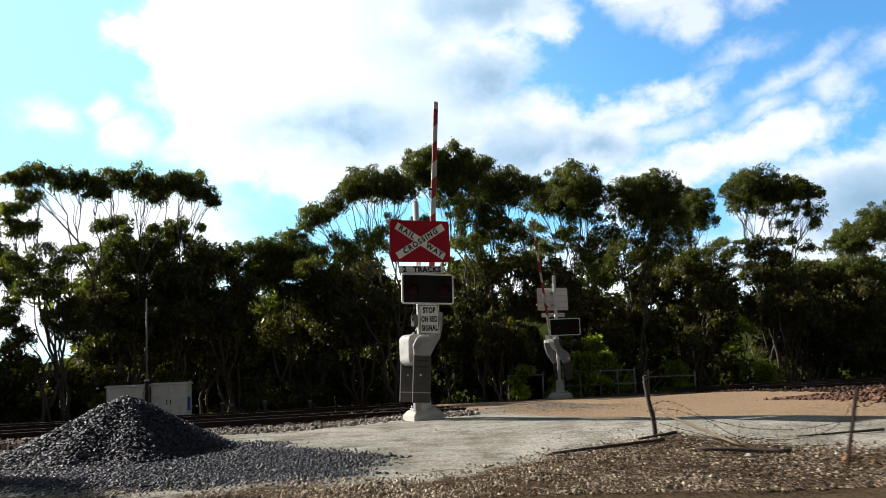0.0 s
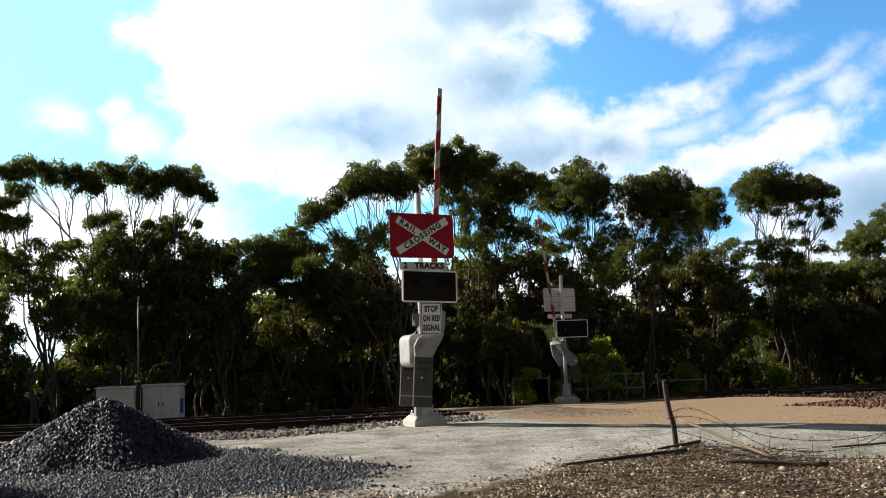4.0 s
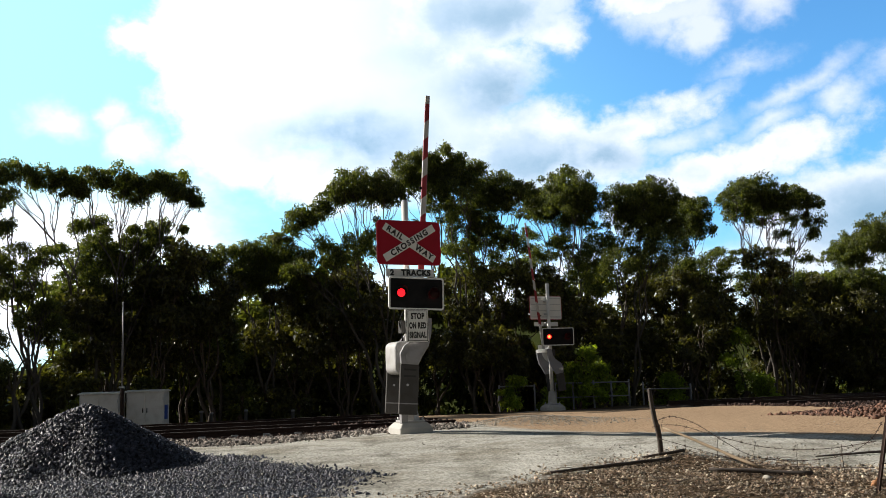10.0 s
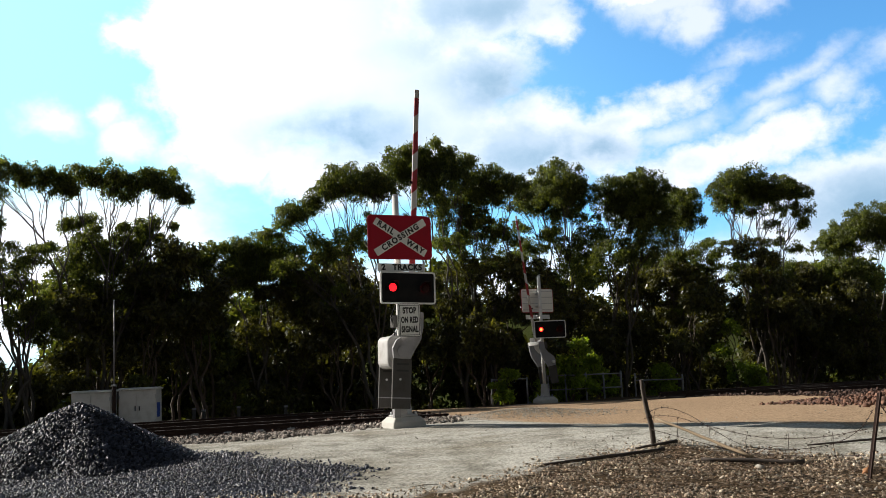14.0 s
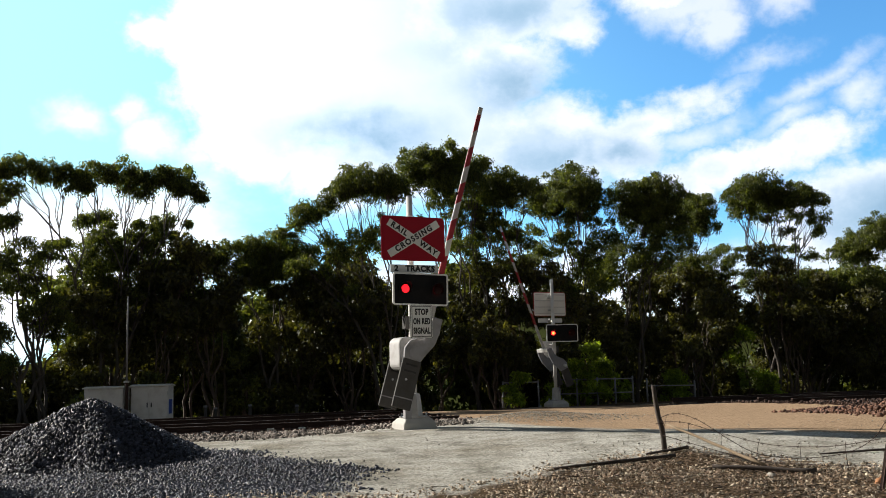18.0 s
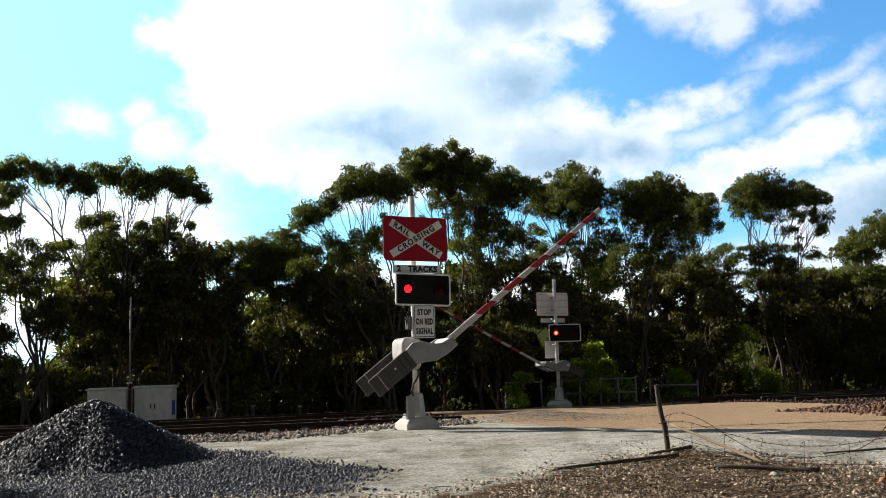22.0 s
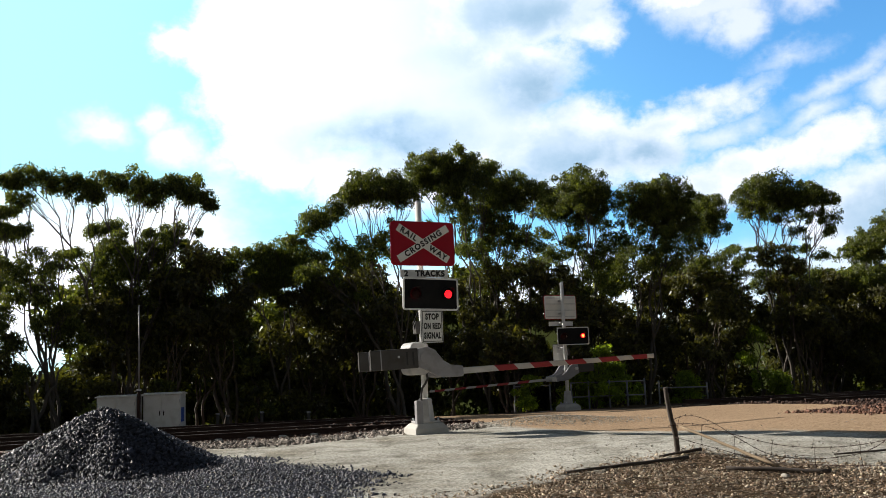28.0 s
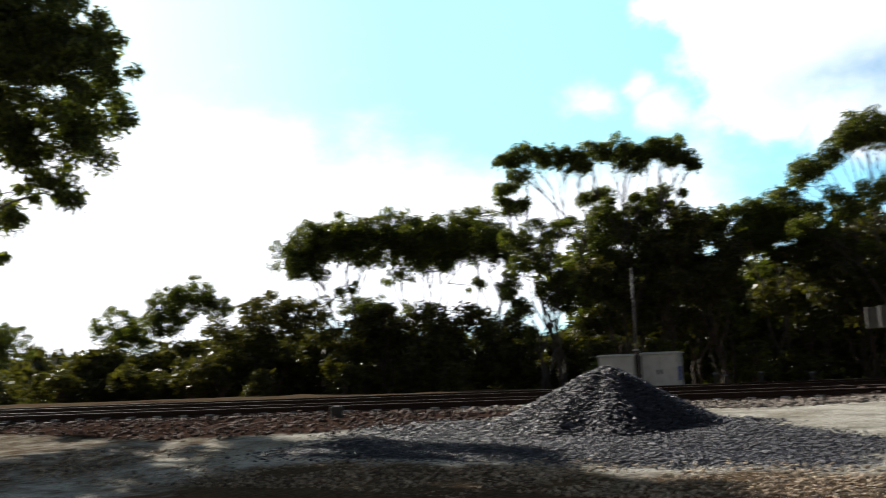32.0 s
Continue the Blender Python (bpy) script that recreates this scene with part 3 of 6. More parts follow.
def ground_material():
    m = bpy.data.materials.new("gravel, dirt and grass")
    m.use_nodes = True
    nt = m.node_tree
    N, L = nt.nodes.new, nt.links.new
    p = nt.nodes["Principled BSDF"]
    tc = N("ShaderNodeTexCoord")
    at = N("ShaderNodeAttribute")
    at.attribute_name = "cover"
    sp = N("ShaderNodeSeparateColor")
    L(at.outputs["Color"], sp.inputs[0])

    def noise_(s, d=6, r=0.6):
        n = N("ShaderNodeTexNoise")
        n.inputs["Scale"].default_value, n.inputs["Detail"].default_value, n.inputs["Roughness"].default_value = s, d, r
        L(tc.outputs["Object"], n.inputs["Vector"])
        return n.outputs["Fac"]

    def mix(f, a, b):
        x = N("ShaderNodeMix")
        x.data_type = "RGBA"
        for i, v in ((0, f), (6, a), (7, b)):
            if isinstance(v, tuple):
                x.inputs[i].default_value = (*v, 1)
            else:
                L(v, x.inputs[i])
        return x.outputs[2]

    def edge(v, n, width=0.25):
        """A cover's weight with its rim broken up by noise."""
        a = N("ShaderNodeMath")
        a.operation = "MULTIPLY_ADD"
        L(n, a.inputs[0])
        a.inputs[1].default_value = 1.1
        L(v, a.inputs[2])
        r = N("ShaderNodeMapRange")
        r.interpolation_type = "SMOOTHSTEP"
        L(a.outputs[0], r.inputs[0])
        r.inputs[1].default_value, r.inputs[2].default_value = 1.05 - width, 1.05 + width
        return r.outputs[0]

    broad, mid, fine, grit = noise_(0.55), noise_(2.6), noise_(14), noise_(70, 4)
    vor = N("ShaderNodeTexVoronoi")
    vor.inputs["Scale"].default_value = 22
    L(tc.outputs["Object"], vor.inputs["Vector"])
    pale = mix(mid, (0.405, 0.390, 0.345), (0.525, 0.505, 0.448))
    r0 = N("ShaderNodeMapRange")
    r0.inputs[1].default_value, r0.inputs[2].default_value = 0.5, 0.72
    L(broad, r0.inputs[0])
    streak_map = N("ShaderNodeMapping")
    streak_map.inputs["Scale"].default_value = (0.6, 1.2, 1)
    L(tc.outputs["Object"], streak_map.inputs[0])
    streak = N("ShaderNodeTexNoise")
    streak.inputs["Scale"].default_value, streak.inputs["Detail"].default_value = 1.6, 5
    L(streak_map.outputs[0], streak.inputs["Vector"])
    r1 = N("ShaderNodeMapRange")
    r1.inputs[1].default_value, r1.inputs[2].default_value, r1.inputs[4].default_value = 0.46, 0.66, 0.35
    L(streak.outputs["Fac"], r1.inputs[0])
    pale = mix(r1.outputs[0], pale, (0.215, 0.195, 0.155))
    pale = mix(r0.outputs[0], pale, (0.255, 0.228, 0.175))
    # damp, trodden patches
    damp = N("ShaderNodeMapRange")
    damp.inputs[1].default_value, damp.inputs[2].default_value, damp.inputs[4].default_value = 0.50, 0.62, 0.6
    L(noise_(1.15, 7, 0.66), damp.inputs[0])
    pale = mix(damp.outputs[0], pale, (0.150, 0.142, 0.112))
    tan = mix(mid, (0.41, 0.29, 0.19), (0.34, 0.24, 0.155))
    blue = mix(vor.outputs["Distance"], (0.012, 0.013, 0.017), (0.075, 0.08, 0.095))
    brown = mix(fine, (0.030, 0.022, 0.015), (0.16, 0.115, 0.073))
    grass = mix(mid, (0.040, 0.052, 0.016), (0.066, 0.074, 0.024))
    rust = mix(vor.outputs["Distance"], (0.022, 0.014, 0.011), (0.075, 0.046, 0.035))
    c = mix(edge(sp.outputs[1], mid), pale, tan)
    c = mix(edge(sp.outputs[2], mid), c, brown)
    c = mix(edge(sp.outputs[0], mid), c, blue)
    c = mix(at.outputs["Alpha"], c, grass)
    at2 = N("ShaderNodeAttribute")
    at2.attribute_name = "bed"
    c = mix(edge(at2.outputs["Fac"], mid), c, rust)
    # small stones pressed into the surface
    peb = N("ShaderNodeTexVoronoi")
    peb.inputs["Scale"].default_value = 38
    L(tc.outputs["Object"], peb.inputs["Vector"])
    pr = N("ShaderNodeSeparateColor")
    L(peb.outputs["Color"], pr.inputs[0])
    pv = N("ShaderNodeMapRange")
    pv.inputs[1].default_value, pv.inputs[2].default_value, pv.inputs[3].default_value, pv.inputs[4].default_value = 0.0, 1.0, 0.62, 1.32
    L(pr.outputs[0], pv.inputs[0])
    ph = N("ShaderNodeHueSaturation")
    L(pv.outputs[0], ph.inputs["Value"])
    L(c, ph.inputs["Color"])
    c = ph.outputs[0]
    hs = N("ShaderNodeHueSaturation")
    L(c, hs.inputs["Color"])
    v = N("ShaderNodeMapRange")
    v.inputs[3].default_value, v.inputs[4].default_value = 0.55, 1.45
    L(grit, v.inputs[0])
    L(v.outputs[0], hs.inputs["Value"])
    L(hs.outputs[0], p.inputs["Base Color"])
    p.inputs["Roughness"].default_value = 0.95
    p.inputs["Specular IOR Level"].default_value = 0.0
    b1 = N("ShaderNodeBump")
    b1.inputs["Strength"].default_value, b1.inputs["Distance"].default_value = 0.45, 0.03
    L(fine, b1.inputs["Height"])
    b2 = N("ShaderNodeBump")
    b2.inputs["Strength"].default_value, b2.inputs["Distance"].default_value = 0.5, 0.012
    L(grit, b2.inputs["Height"])
    L(b1.outputs[0], b2.inputs["Normal"])
    L(b2.outputs[0], p.inputs["Normal"])
    return m


def covers(x, y):
    """How much blue metal, tan road, brown litter, grass and rail bed lies at a place."""
    s, o = track_so(x, y)
    b, road = bank(x, y)
    rim = np.interp(y, [8, 10.6, 11.3, 12.7, 14.9, 16.5], [-1.3, -1.25, -0.95, -1.2, -3.9, -5.0])
    ragged = rim + 0.22 * np.sin(3.1 * y + 1.0) + 0.12 * np.sin(8.3 * y + x)
    blue = (1 - step(x, ragged - 0.55, ragged + 0.45)) * step(y, 10.1, 11.1) * (1 - step(o, -2.6, -1.8))
    blue = blue * step(x, -9.9, -8.0) * (1 - step(y - 0.15 * (x + 9), 13.5, 15.0) * (1 - step(x, -8, -6)))
    tan = step(o + 1.2 * np.maximum(s, -1.0), -6.3, -3.6) * step(s, -1.2, 0.6) * (1 - step(s, 24, 30))
    lip = np.interp(x, [-40, -3, 0.2, 1.1, 1.5, 3.1, 4.0, 5.2, 9], [10.3, 10.2, 10.3, 11.3, 12.0, 12.9, 12.0, 11.2, 10.6])
    lip = lip + 0.15 * np.sin(2.3 * x) + 0.09 * np.sin(5.9 * x + 1)
    brown = 1 - step(y, lip - 0.7, lip + 0.7)
    brown = brown * (1 - 0.6 * step(-x, 7, 9.5))
    sandy = (1 - step(x, -12, -8)) * (1 - step(o, -3.5, -2.5))
    brown = np.maximum(brown, sandy * 0.55)
    grass = step(o, 18, 26)
    edge_o = np.where(s < -0.5, 6.9, 8.0)
    forest = step(o, edge_o, edge_o + 1.2) * (1 - grass)
    brown = np.maximum(brown, forest)
    near = np.interp(s, [-24, -20, -15.6, -12.6, -9.5, -5, 0, 8, 10.5], [-3.6, -3.9, -5.6, -6.0, -4.2, -2.5, -1.6, -2.0, -3.8])
    bed = np.where(road > 0.5, 0, step(o, near - 0.5, near + 0.5) * (1 - step(o, 7.2, 8.4)))
    return blue, tan * (1 - forest), brown, grass, bed


def spaced(lo, hi, fine, far):
    mid = np.arange(lo, hi + fine / 2, fine)
    out, d, v = [], fine, hi
    while v < far:
        d *= 1.22
        v += d
        out.append(v)
    low, d, v = [], fine, lo
    while v > -far:
        d *= 1.22
        v -= d
        low.append(v)
    return np.concatenate([low[::-1], mid, out])


def build_ground():
    xs, ys = spaced(-17, 12, 0.16, 1500), spaced(5, 30, 0.16, 1500)
    X, Y = np.meshgrid(xs, ys)
    Z = height(X, Y)
    n1 = np.array([noise.noise((x * 1.1, y * 1.1, 0)) for x, y in zip(X.ravel(), Y.ravel())]).reshape(X.shape)
    blue, tan, brown, grass, bed = covers(X, Y)
    Z = Z + n1 * (0.006 + 0.026 * brown + 0.008 * blue + 0.006 * bed) * (np.hypot(X, Y) < 60)
    V = np.stack([X, Y, Z], -1).reshape(-1, 3)
    h, w = X.shape
    i = np.arange(h * w).reshape(h, w)
    F = np.stack([i[:-1, :-1], i[:-1, 1:], i[1:, 1:], i[1:, :-1]], -1).reshape(-1, 4)
    me = mesh_np("ground", V, F, ground_material())
    me.polygons.foreach_set("use_smooth", np.ones(len(F), bool))
    a = me.attributes.new("cover", "FLOAT_COLOR", "POINT")
    a.data.foreach_set("color", np.stack([blue, tan, brown, grass], -1).astype(np.float32).ravel())
    a2 = me.attributes.new("bed", "FLOAT", "POINT")
    a2.data.foreach_set("value", bed.astype(np.float32).ravel())
    return tagged(new("ground", me), "pale gravel apron, tan dirt road and grassy hillside", "ground", kind="structure")


ground = build_ground()

# ---- stones ----
CHIP_V = np.array([(x, y, z) for x in (-1, 1) for y in (-1, 1) for z in (-1, 1)]) * 0.62
CHIP_F = np.array([(0, 1, 3), (0, 3, 2), (4, 6, 7), (4, 7, 5), (0, 4, 5), (0, 5, 1), (2, 3, 7), (2, 7, 6), (0, 2, 6), (0, 6, 4), (1, 5, 7), (1, 7, 3)])
rng = np.random.default_rng(7)


def turns(n):
    q = rng.normal(size=(n, 4))
    q /= np.linalg.norm(q, axis=1)[:, None]
    w, x, y, z = q.T
    return np.stack([1 - 2 * (y * y + z * z), 2 * (x * y - z * w), 2 * (x * z + y * w), 2 * (x * y + z * w), 1 - 2 * (x * x + z * z), 2 * (y * z - x * w),
                     2 * (x * z - y * w), 2 * (y * z + x * w), 1 - 2 * (x * x + y * y)], -1).reshape(n, 3, 3)


def stones_mesh(name, at, size, mat):
    """Broken angular stones at places, each of its own shape."""
    n = len(at)
    v = (CHIP_V[None] + rng.uniform(-0.42, 0.42, (n, 8, 3))) * rng.uniform(0.38, 1.4, (n, 1, 3))
    v = np.einsum("nij,nkj->nki", turns(n), v) * np.asarray(size)[:, None, None]
    v = v + np.asarray(at)[:, None]
    f = CHIP_F[None] + 8 * np.arange(n)[:, None, None]
    return mesh_np(name, v.reshape(-1, 3), f.reshape(-1, 3), mat)


def scatter(n, x0, x1, y0, y1, weight):
    """Random places in a rectangle, kept by a weight from 0 to 1."""
    x, y = rng.uniform(x0, x1, n), rng.uniform(y0, y1, n)
    k = rng.uniform(0, 1, n) < weight(x, y)
    return x[k], y[k]


def lay(name, n, rect, weight, lo, hi, mat, label, sink=0.25):
    x, y = scatter(n, *rect, weight)
    size = lo + (hi - lo) * rng.uniform(0, 1, len(x)) ** 2.2
    at = np.stack([x, y, height(x, y) + size * (0.5 - sink)], -1)
    return tagged(new(name, stones_mesh(name, at, size, mat)), label, "gravel", kind="stuff")


lay("blue_metal_gravel", 70000, (-10.4, -0.5, 9.9, 15.8), lambda x, y: covers(x, y)[0] * 0.95, 0.009, 0.025, BLUESTONE, "loose dark blue-grey crushed stone spread on the ground")
def patchy(x, y, f=1.7):
    """Clusters of stones, thick in some places and thin in others."""
    v = np.sin(f * x + 1.1) * np.cos(1.3 * f * y + 0.4) + 0.7 * np.sin(2.3 * f * x - 1.9 * f * y) + 0.5 * np.sin(5.1 * f * x + 4.3 * f * y + 2.0)
    return np.clip(0.48 + 0.46 * v, 0.05, 1)


lay("coarse_chips", 21000, (-5, 7, 8.9, 13.6), lambda x, y: covers(x, y - 0.35)[2] * patchy(x + 2, y, 2.3), 0.009, 0.027, TANSTONE, "scattered pale chips among brown gravel", 0.2)
lay("brown_gravel", 66000, (-5, 7, 8.9, 13.4), lambda x, y: covers(x, y - 0.35)[2] ** 1.5 * patchy(x, y), 0.005, 0.021, BROWNSTONE, "coarse brown gravel with dry leaf litter")
lay("sparse_gravel", 16000, (-13, -4.6, 8.4, 11.2), lambda x, y: covers(x, y)[2] ** 1.5 * 0.8, 0.006, 0.024, BROWNSTONE, "sparse brown gravel on bare dirt")
lay("pale_gravel", 38000, (-4, 9, 9, 22.5), lambda x, y: 0.05 * (y < 17) + 0.75 * step(x, 1.2, 2.5) * (1 - step(y, 12.5, 15.5)) + 0.9 * np.exp(-((x - 1.9) / 1.7) ** 2 - ((y - 20.4) / 0.8) ** 2),
    0.004, 0.016, PALESTONE, "pale loose gravel scattered over the hard apron", 0.3)
lay("gravel_heap", 16000, (-0.6, 4.8, 18.9, 21.9), lambda x, y: np.exp(-((x - 2.0) / 1.4) ** 2 - ((y - 20.4) / 0.75) ** 2), 0.006, 0.018, PALESTONE, "low spread heap of pale gravel beside the road", 0.1)
lay("rail_ballast", 70000, (-30, 22, 7, 34), lambda x, y: covers(x, y)[4] * (np.asarray(track_so(x, y)[1]) < 3.0) * 0.85, 0.022, 0.055, RUSTSTONE, "rust-stained railway ballast along the tracks", 0.1)
lay("verge_gravel", 18000, (-9, 0.6, 16, 22), lambda x, y: step(track_so(x, y)[1] + 0.9 * step(-track_so(x, y)[0], 2, 6), -3.7, -2.8) * (1 - step(track_so(x, y)[1], -1.4, -0.9)), 0.016, 0.045, VERGESTONE, "mixed grey and brown ballast at the foot of the bank", 0.2)


def windrow():
    """A low ridge of rusty ballast pushed up along the road's far side."""
    n = 4600
    u, v = rng.uniform(0, 1, n), rng.normal(size=n) * 0.45
    x, y = 8.35 + 1.75 * u + v, 21.5 - 5.4 * u + 0.4 * v
    size = 0.020 + 0.036 * rng.uniform(0, 1, n) ** 2
    z = height(x, y) + 0.27 * np.exp(-(v / 0.5) ** 2) * step(u, 0, 0.6) * rng.uniform(0, 1, n) ** 0.4 + size * 0.2
    return tagged(new("ballast_ridge", stones_mesh("ballast_ridge", np.stack([x, y, z], -1), size, REDSTONE)), "low ridge of rusty brown ballast beside the road", "gravel", kind="stuff")


windrow()


def litter(n, rect, weight, size, mat, label):
    x, y = scatter(n, *rect, weight)
    k = len(x)
    L_, W_ = size * rng.uniform(0.6, 1.3, k), size * 0.3 * rng.uniform(0.6, 1.2, k)
    q = np.stack([np.stack([-L_, 0 * L_, 0 * L_], -1), np.stack([0 * L_, -W_, 0.25 * W_], -1), np.stack([L_, 0 * L_, 0 * L_], -1), np.stack([0 * L_, W_, 0.3 * W_], -1)], 1)
    a = rng.uniform(0, 6.28, k)
    t = rng.uniform(-0.5, 0.5, k)
    c, s_ = np.cos(a), np.sin(a)
    R = np.stack([c, -s_, 0 * c, s_, c, 0 * c, 0 * c, 0 * c, 1 + 0 * c], -1).reshape(k, 3, 3)
    T = np.stack([np.cos(t), 0 * t, np.sin(t), 0 * t, 1 + 0 * t, 0 * t, -np.sin(t), 0 * t, np.cos(t)], -1).reshape(k, 3, 3)
    v = np.einsum("nij,njl,nkl->nki", R, T, q) + np.stack([x, y, height(x, y) + 0.03], -1)[:, None]
    return tagged(new("fallen_leaves", mesh_np("fallen_leaves", v.reshape(-1, 3), np.arange(4 * k).reshape(-1, 4), mat)), label, "leaf litter", kind="stuff")


litter(26000, (-3, 7.5, 8.8, 13.5), lambda x, y: covers(x, y)[2] * (0.25 + 0.6 * step(x, 0.5, 2)), 0.032, LITTER, "dry brown gum leaves on the stony ground")


def twigs(n, rect, weight):
    """Thin dry sticks strewn over the bank."""
    x, y = scatter(n, *rect, weight)
    bm = bmesh.new()
    for px, py in zip(x, y):
        a, l = rng.uniform(0, 6.28), rng.uniform(0.05, 0.24)
        d = Vector((math.cos(a) * l, math.sin(a) * l, 0))
        p = Vector((px, py, gh(px, py) + 0.025))
        side = Vector((-d.y, d.x, 0)) * rng.uniform(-0.15, 0.15)
        tube([p - d, p + side + Vector((0, 0, rng.uniform(0, 0.02))), p + d], [0.005, 0.004, 0.002], 4, bm, cap=False)
    tagged(part("dry_twigs", bm, TWIG, None), "dry twigs and bark strips strewn on brown gravel", "leaf litter", kind="stuff")


twigs(900, (-1.5, 7.0, 9.0, 13.2), lambda x, y: covers(x, y)[2] * (0.3 + 0.7 * step(x, 0.5, 2)))

# ---- pile of blue metal ----


def gravel_pile():
    cx, cy, H, rx, ry = -5.10, 13.95, 0.94, 1.86, 1.35
    th = thing("gravel_pile", "conical heap of dark blue-grey crushed stone", "gravel pile", pose(cx, cy, gh(cx, cy)))

    def rise(x, y):
        r = np.hypot(x / rx, y / ry)
        a = np.arctan2(y, x)
        r = r * (1 + 0.08 * np.sin(3 * a + 1) + 0.05 * np.sin(7 * a))
        return H * np.where(r < 1, (1 - r) ** 1.1 - 0.05 * np.exp(-(r / 0.1) ** 2), 0)

    n = 60
    u = np.linspace(-1.15, 1.15, n)
    X, Y = np.meshgrid(u * rx, u * ry)
    Z = rise(X, Y) - 0.03 + (height(cx + X, cy + Y) - gh(cx, cy))
    i = np.arange(n * n).reshape(n, n)
    F = np.stack([i[:-1, :-1], i[:-1, 1:], i[1:, 1:], i[1:, :-1]], -1).reshape(-1, 4)
    part("mound", mesh_np("mound", np.stack([X, Y, Z], -1).reshape(-1, 3), F, BLUESTONE), None, th)
    k = 28000
    x, y = rng.uniform(-1.1, 1.1, k) * rx, rng.uniform(-1.1, 1.1, k) * ry
    keep = rise(x, y) > 0.0
    x, y = x[keep], y[keep]
    size = 0.0105 + 0.020 * rng.uniform(0, 1, len(x)) ** 2
    z = rise(x, y) + size * 0.1 + (height(cx + x, cy + y) - gh(cx, cy))
    ob = part("crushed_stone", stones_mesh("crushed_stone", np.stack([x, y, z], -1), size, BLUESTONE), None, th)
    ob["kind"] = "stuff"
    return th


gravel_pile()

# ---- tracks ----


def rail_profile():
    return [(-0.07, 0), (0.07, 0), (0.07, 0.012), (0.012, 0.03), (0.012, 0.115), (0.036, 0.125), (0.036, 0.15), (-0.036, 0.15), (-0.036, 0.125), (-0.012, 0.115), (-0.012, 0.03), (-0.07, 0.012)]


def rail_mesh(length):
    bm = bmesh.new()
    prof = rail_profile()
    a = [bm.verts.new((0, y, z)) for y, z in prof]
    b = [bm.verts.new((length, y, z)) for y, z in prof]
    k = len(prof)
    for i in range(k):
        f = bm.faces.new((a[i], a[(i + 1) % k], b[(i + 1) % k], b[i]))
        f.material_index = 1 if i == 6 else 0
    bm.faces.new(a[::-1])
    bm.faces.new(b)
    bmesh.ops.recalc_face_normals(bm, faces=bm.faces)
    me = mesh_of("rail", bm)
    me.materials.append(RUST)
    me.materials.append(RAILTOP)
    return me


def railway(o, s0, s1, base):
    at = on_track(s0, o, base)
    th = thing("railway_track", "rusty steel rails on concrete sleepers in stained ballast", "railway track", pose(at.x, at.y, at.z, 0, 0, TURN), group="railway tracks", kind="structure")
    long_rail = rail_mesh(s1 - s0)
    for y in (0, 1.435):
        part("rail", long_rail, None, th, m=pose(0, y, 0))
    sl = mesh_of("sleeper", box(0, 0.72, -0.1, 0.22, 2.5, 0.2, 0.02, 1))
    sl.materials.append(SLEEPER)
    cl = mesh_of("clip", box(0, -0.14, 0.03, 0.15, 0.10, 0.045, 0.008, 1))
    # clips of the near left track are paler, sunlight painted into their colour
    cl.materials.append(LIT_CLIP if s0 < 0 and o == 0 else SLEEPER)
    n = int((s1 - s0 - 0.3) / 0.68)
    for i in range(min(n, 70)):
        s = part("sleeper", sl, None, th, m=pose(s1 - s0 - 0.3 - i * 0.68 if s0 < 0 else 0.3 + i * 0.68, 0, -0.006))
        part("clip", cl, None, s, m=pose(0, 0, 0))
    return th


railway(0.0, -46, -0.1, -0.10)
railway(4.4, -46, -0.1, -0.12)
railway(0.0, 9.2, 46, -0.02)
railway(4.4, 9.2, 46, -0.10)

# ---- level crossing signals ----
SIGNAL_TURN = 25.0


def lamp_mesh(lit):
    """A lamp insert, round and shallow: lit lens on one face, dark lens on the other."""
    bm = bmesh.new()
    rings = []
    prof = [(0.0, -0.034), (0.050, -0.028), (0.079, -0.014), (0.084, 0.0), (0.079, 0.014), (0.050, 0.028), (0.0, 0.034)]
    for r, y in prof:
        rings.append([bm.verts.new((0, y, 0))] if r == 0 else [bm.verts.new((r * math.cos(a), y, r * math.sin(a))) for a in [2 * math.pi * k / 24 for k in range(24)]])
    for j, (p, q) in enumerate(zip(rings, rings[1:])):
        for k in range(24):
            vs = [p[k % len(p)], p[(k + 1) % len(p)], q[(k + 1) % len(q)], q[k % len(q)]]
            f = bm.faces.new([v for i, v in enumerate(vs) if v not in vs[:i]])
            f.smooth = True
            f.material_index = (1 if j == 0 else 0) if j < 2 else 2 if j in (2, 3) else 3
    bmesh.ops.recalc_face_normals(bm, faces=bm.faces)
    me = mesh_of("lamp", bm)
    for m in (LAMP_ON, lit, BLACK, LAMP_OFF):
        me.materials.append(m)
    return me


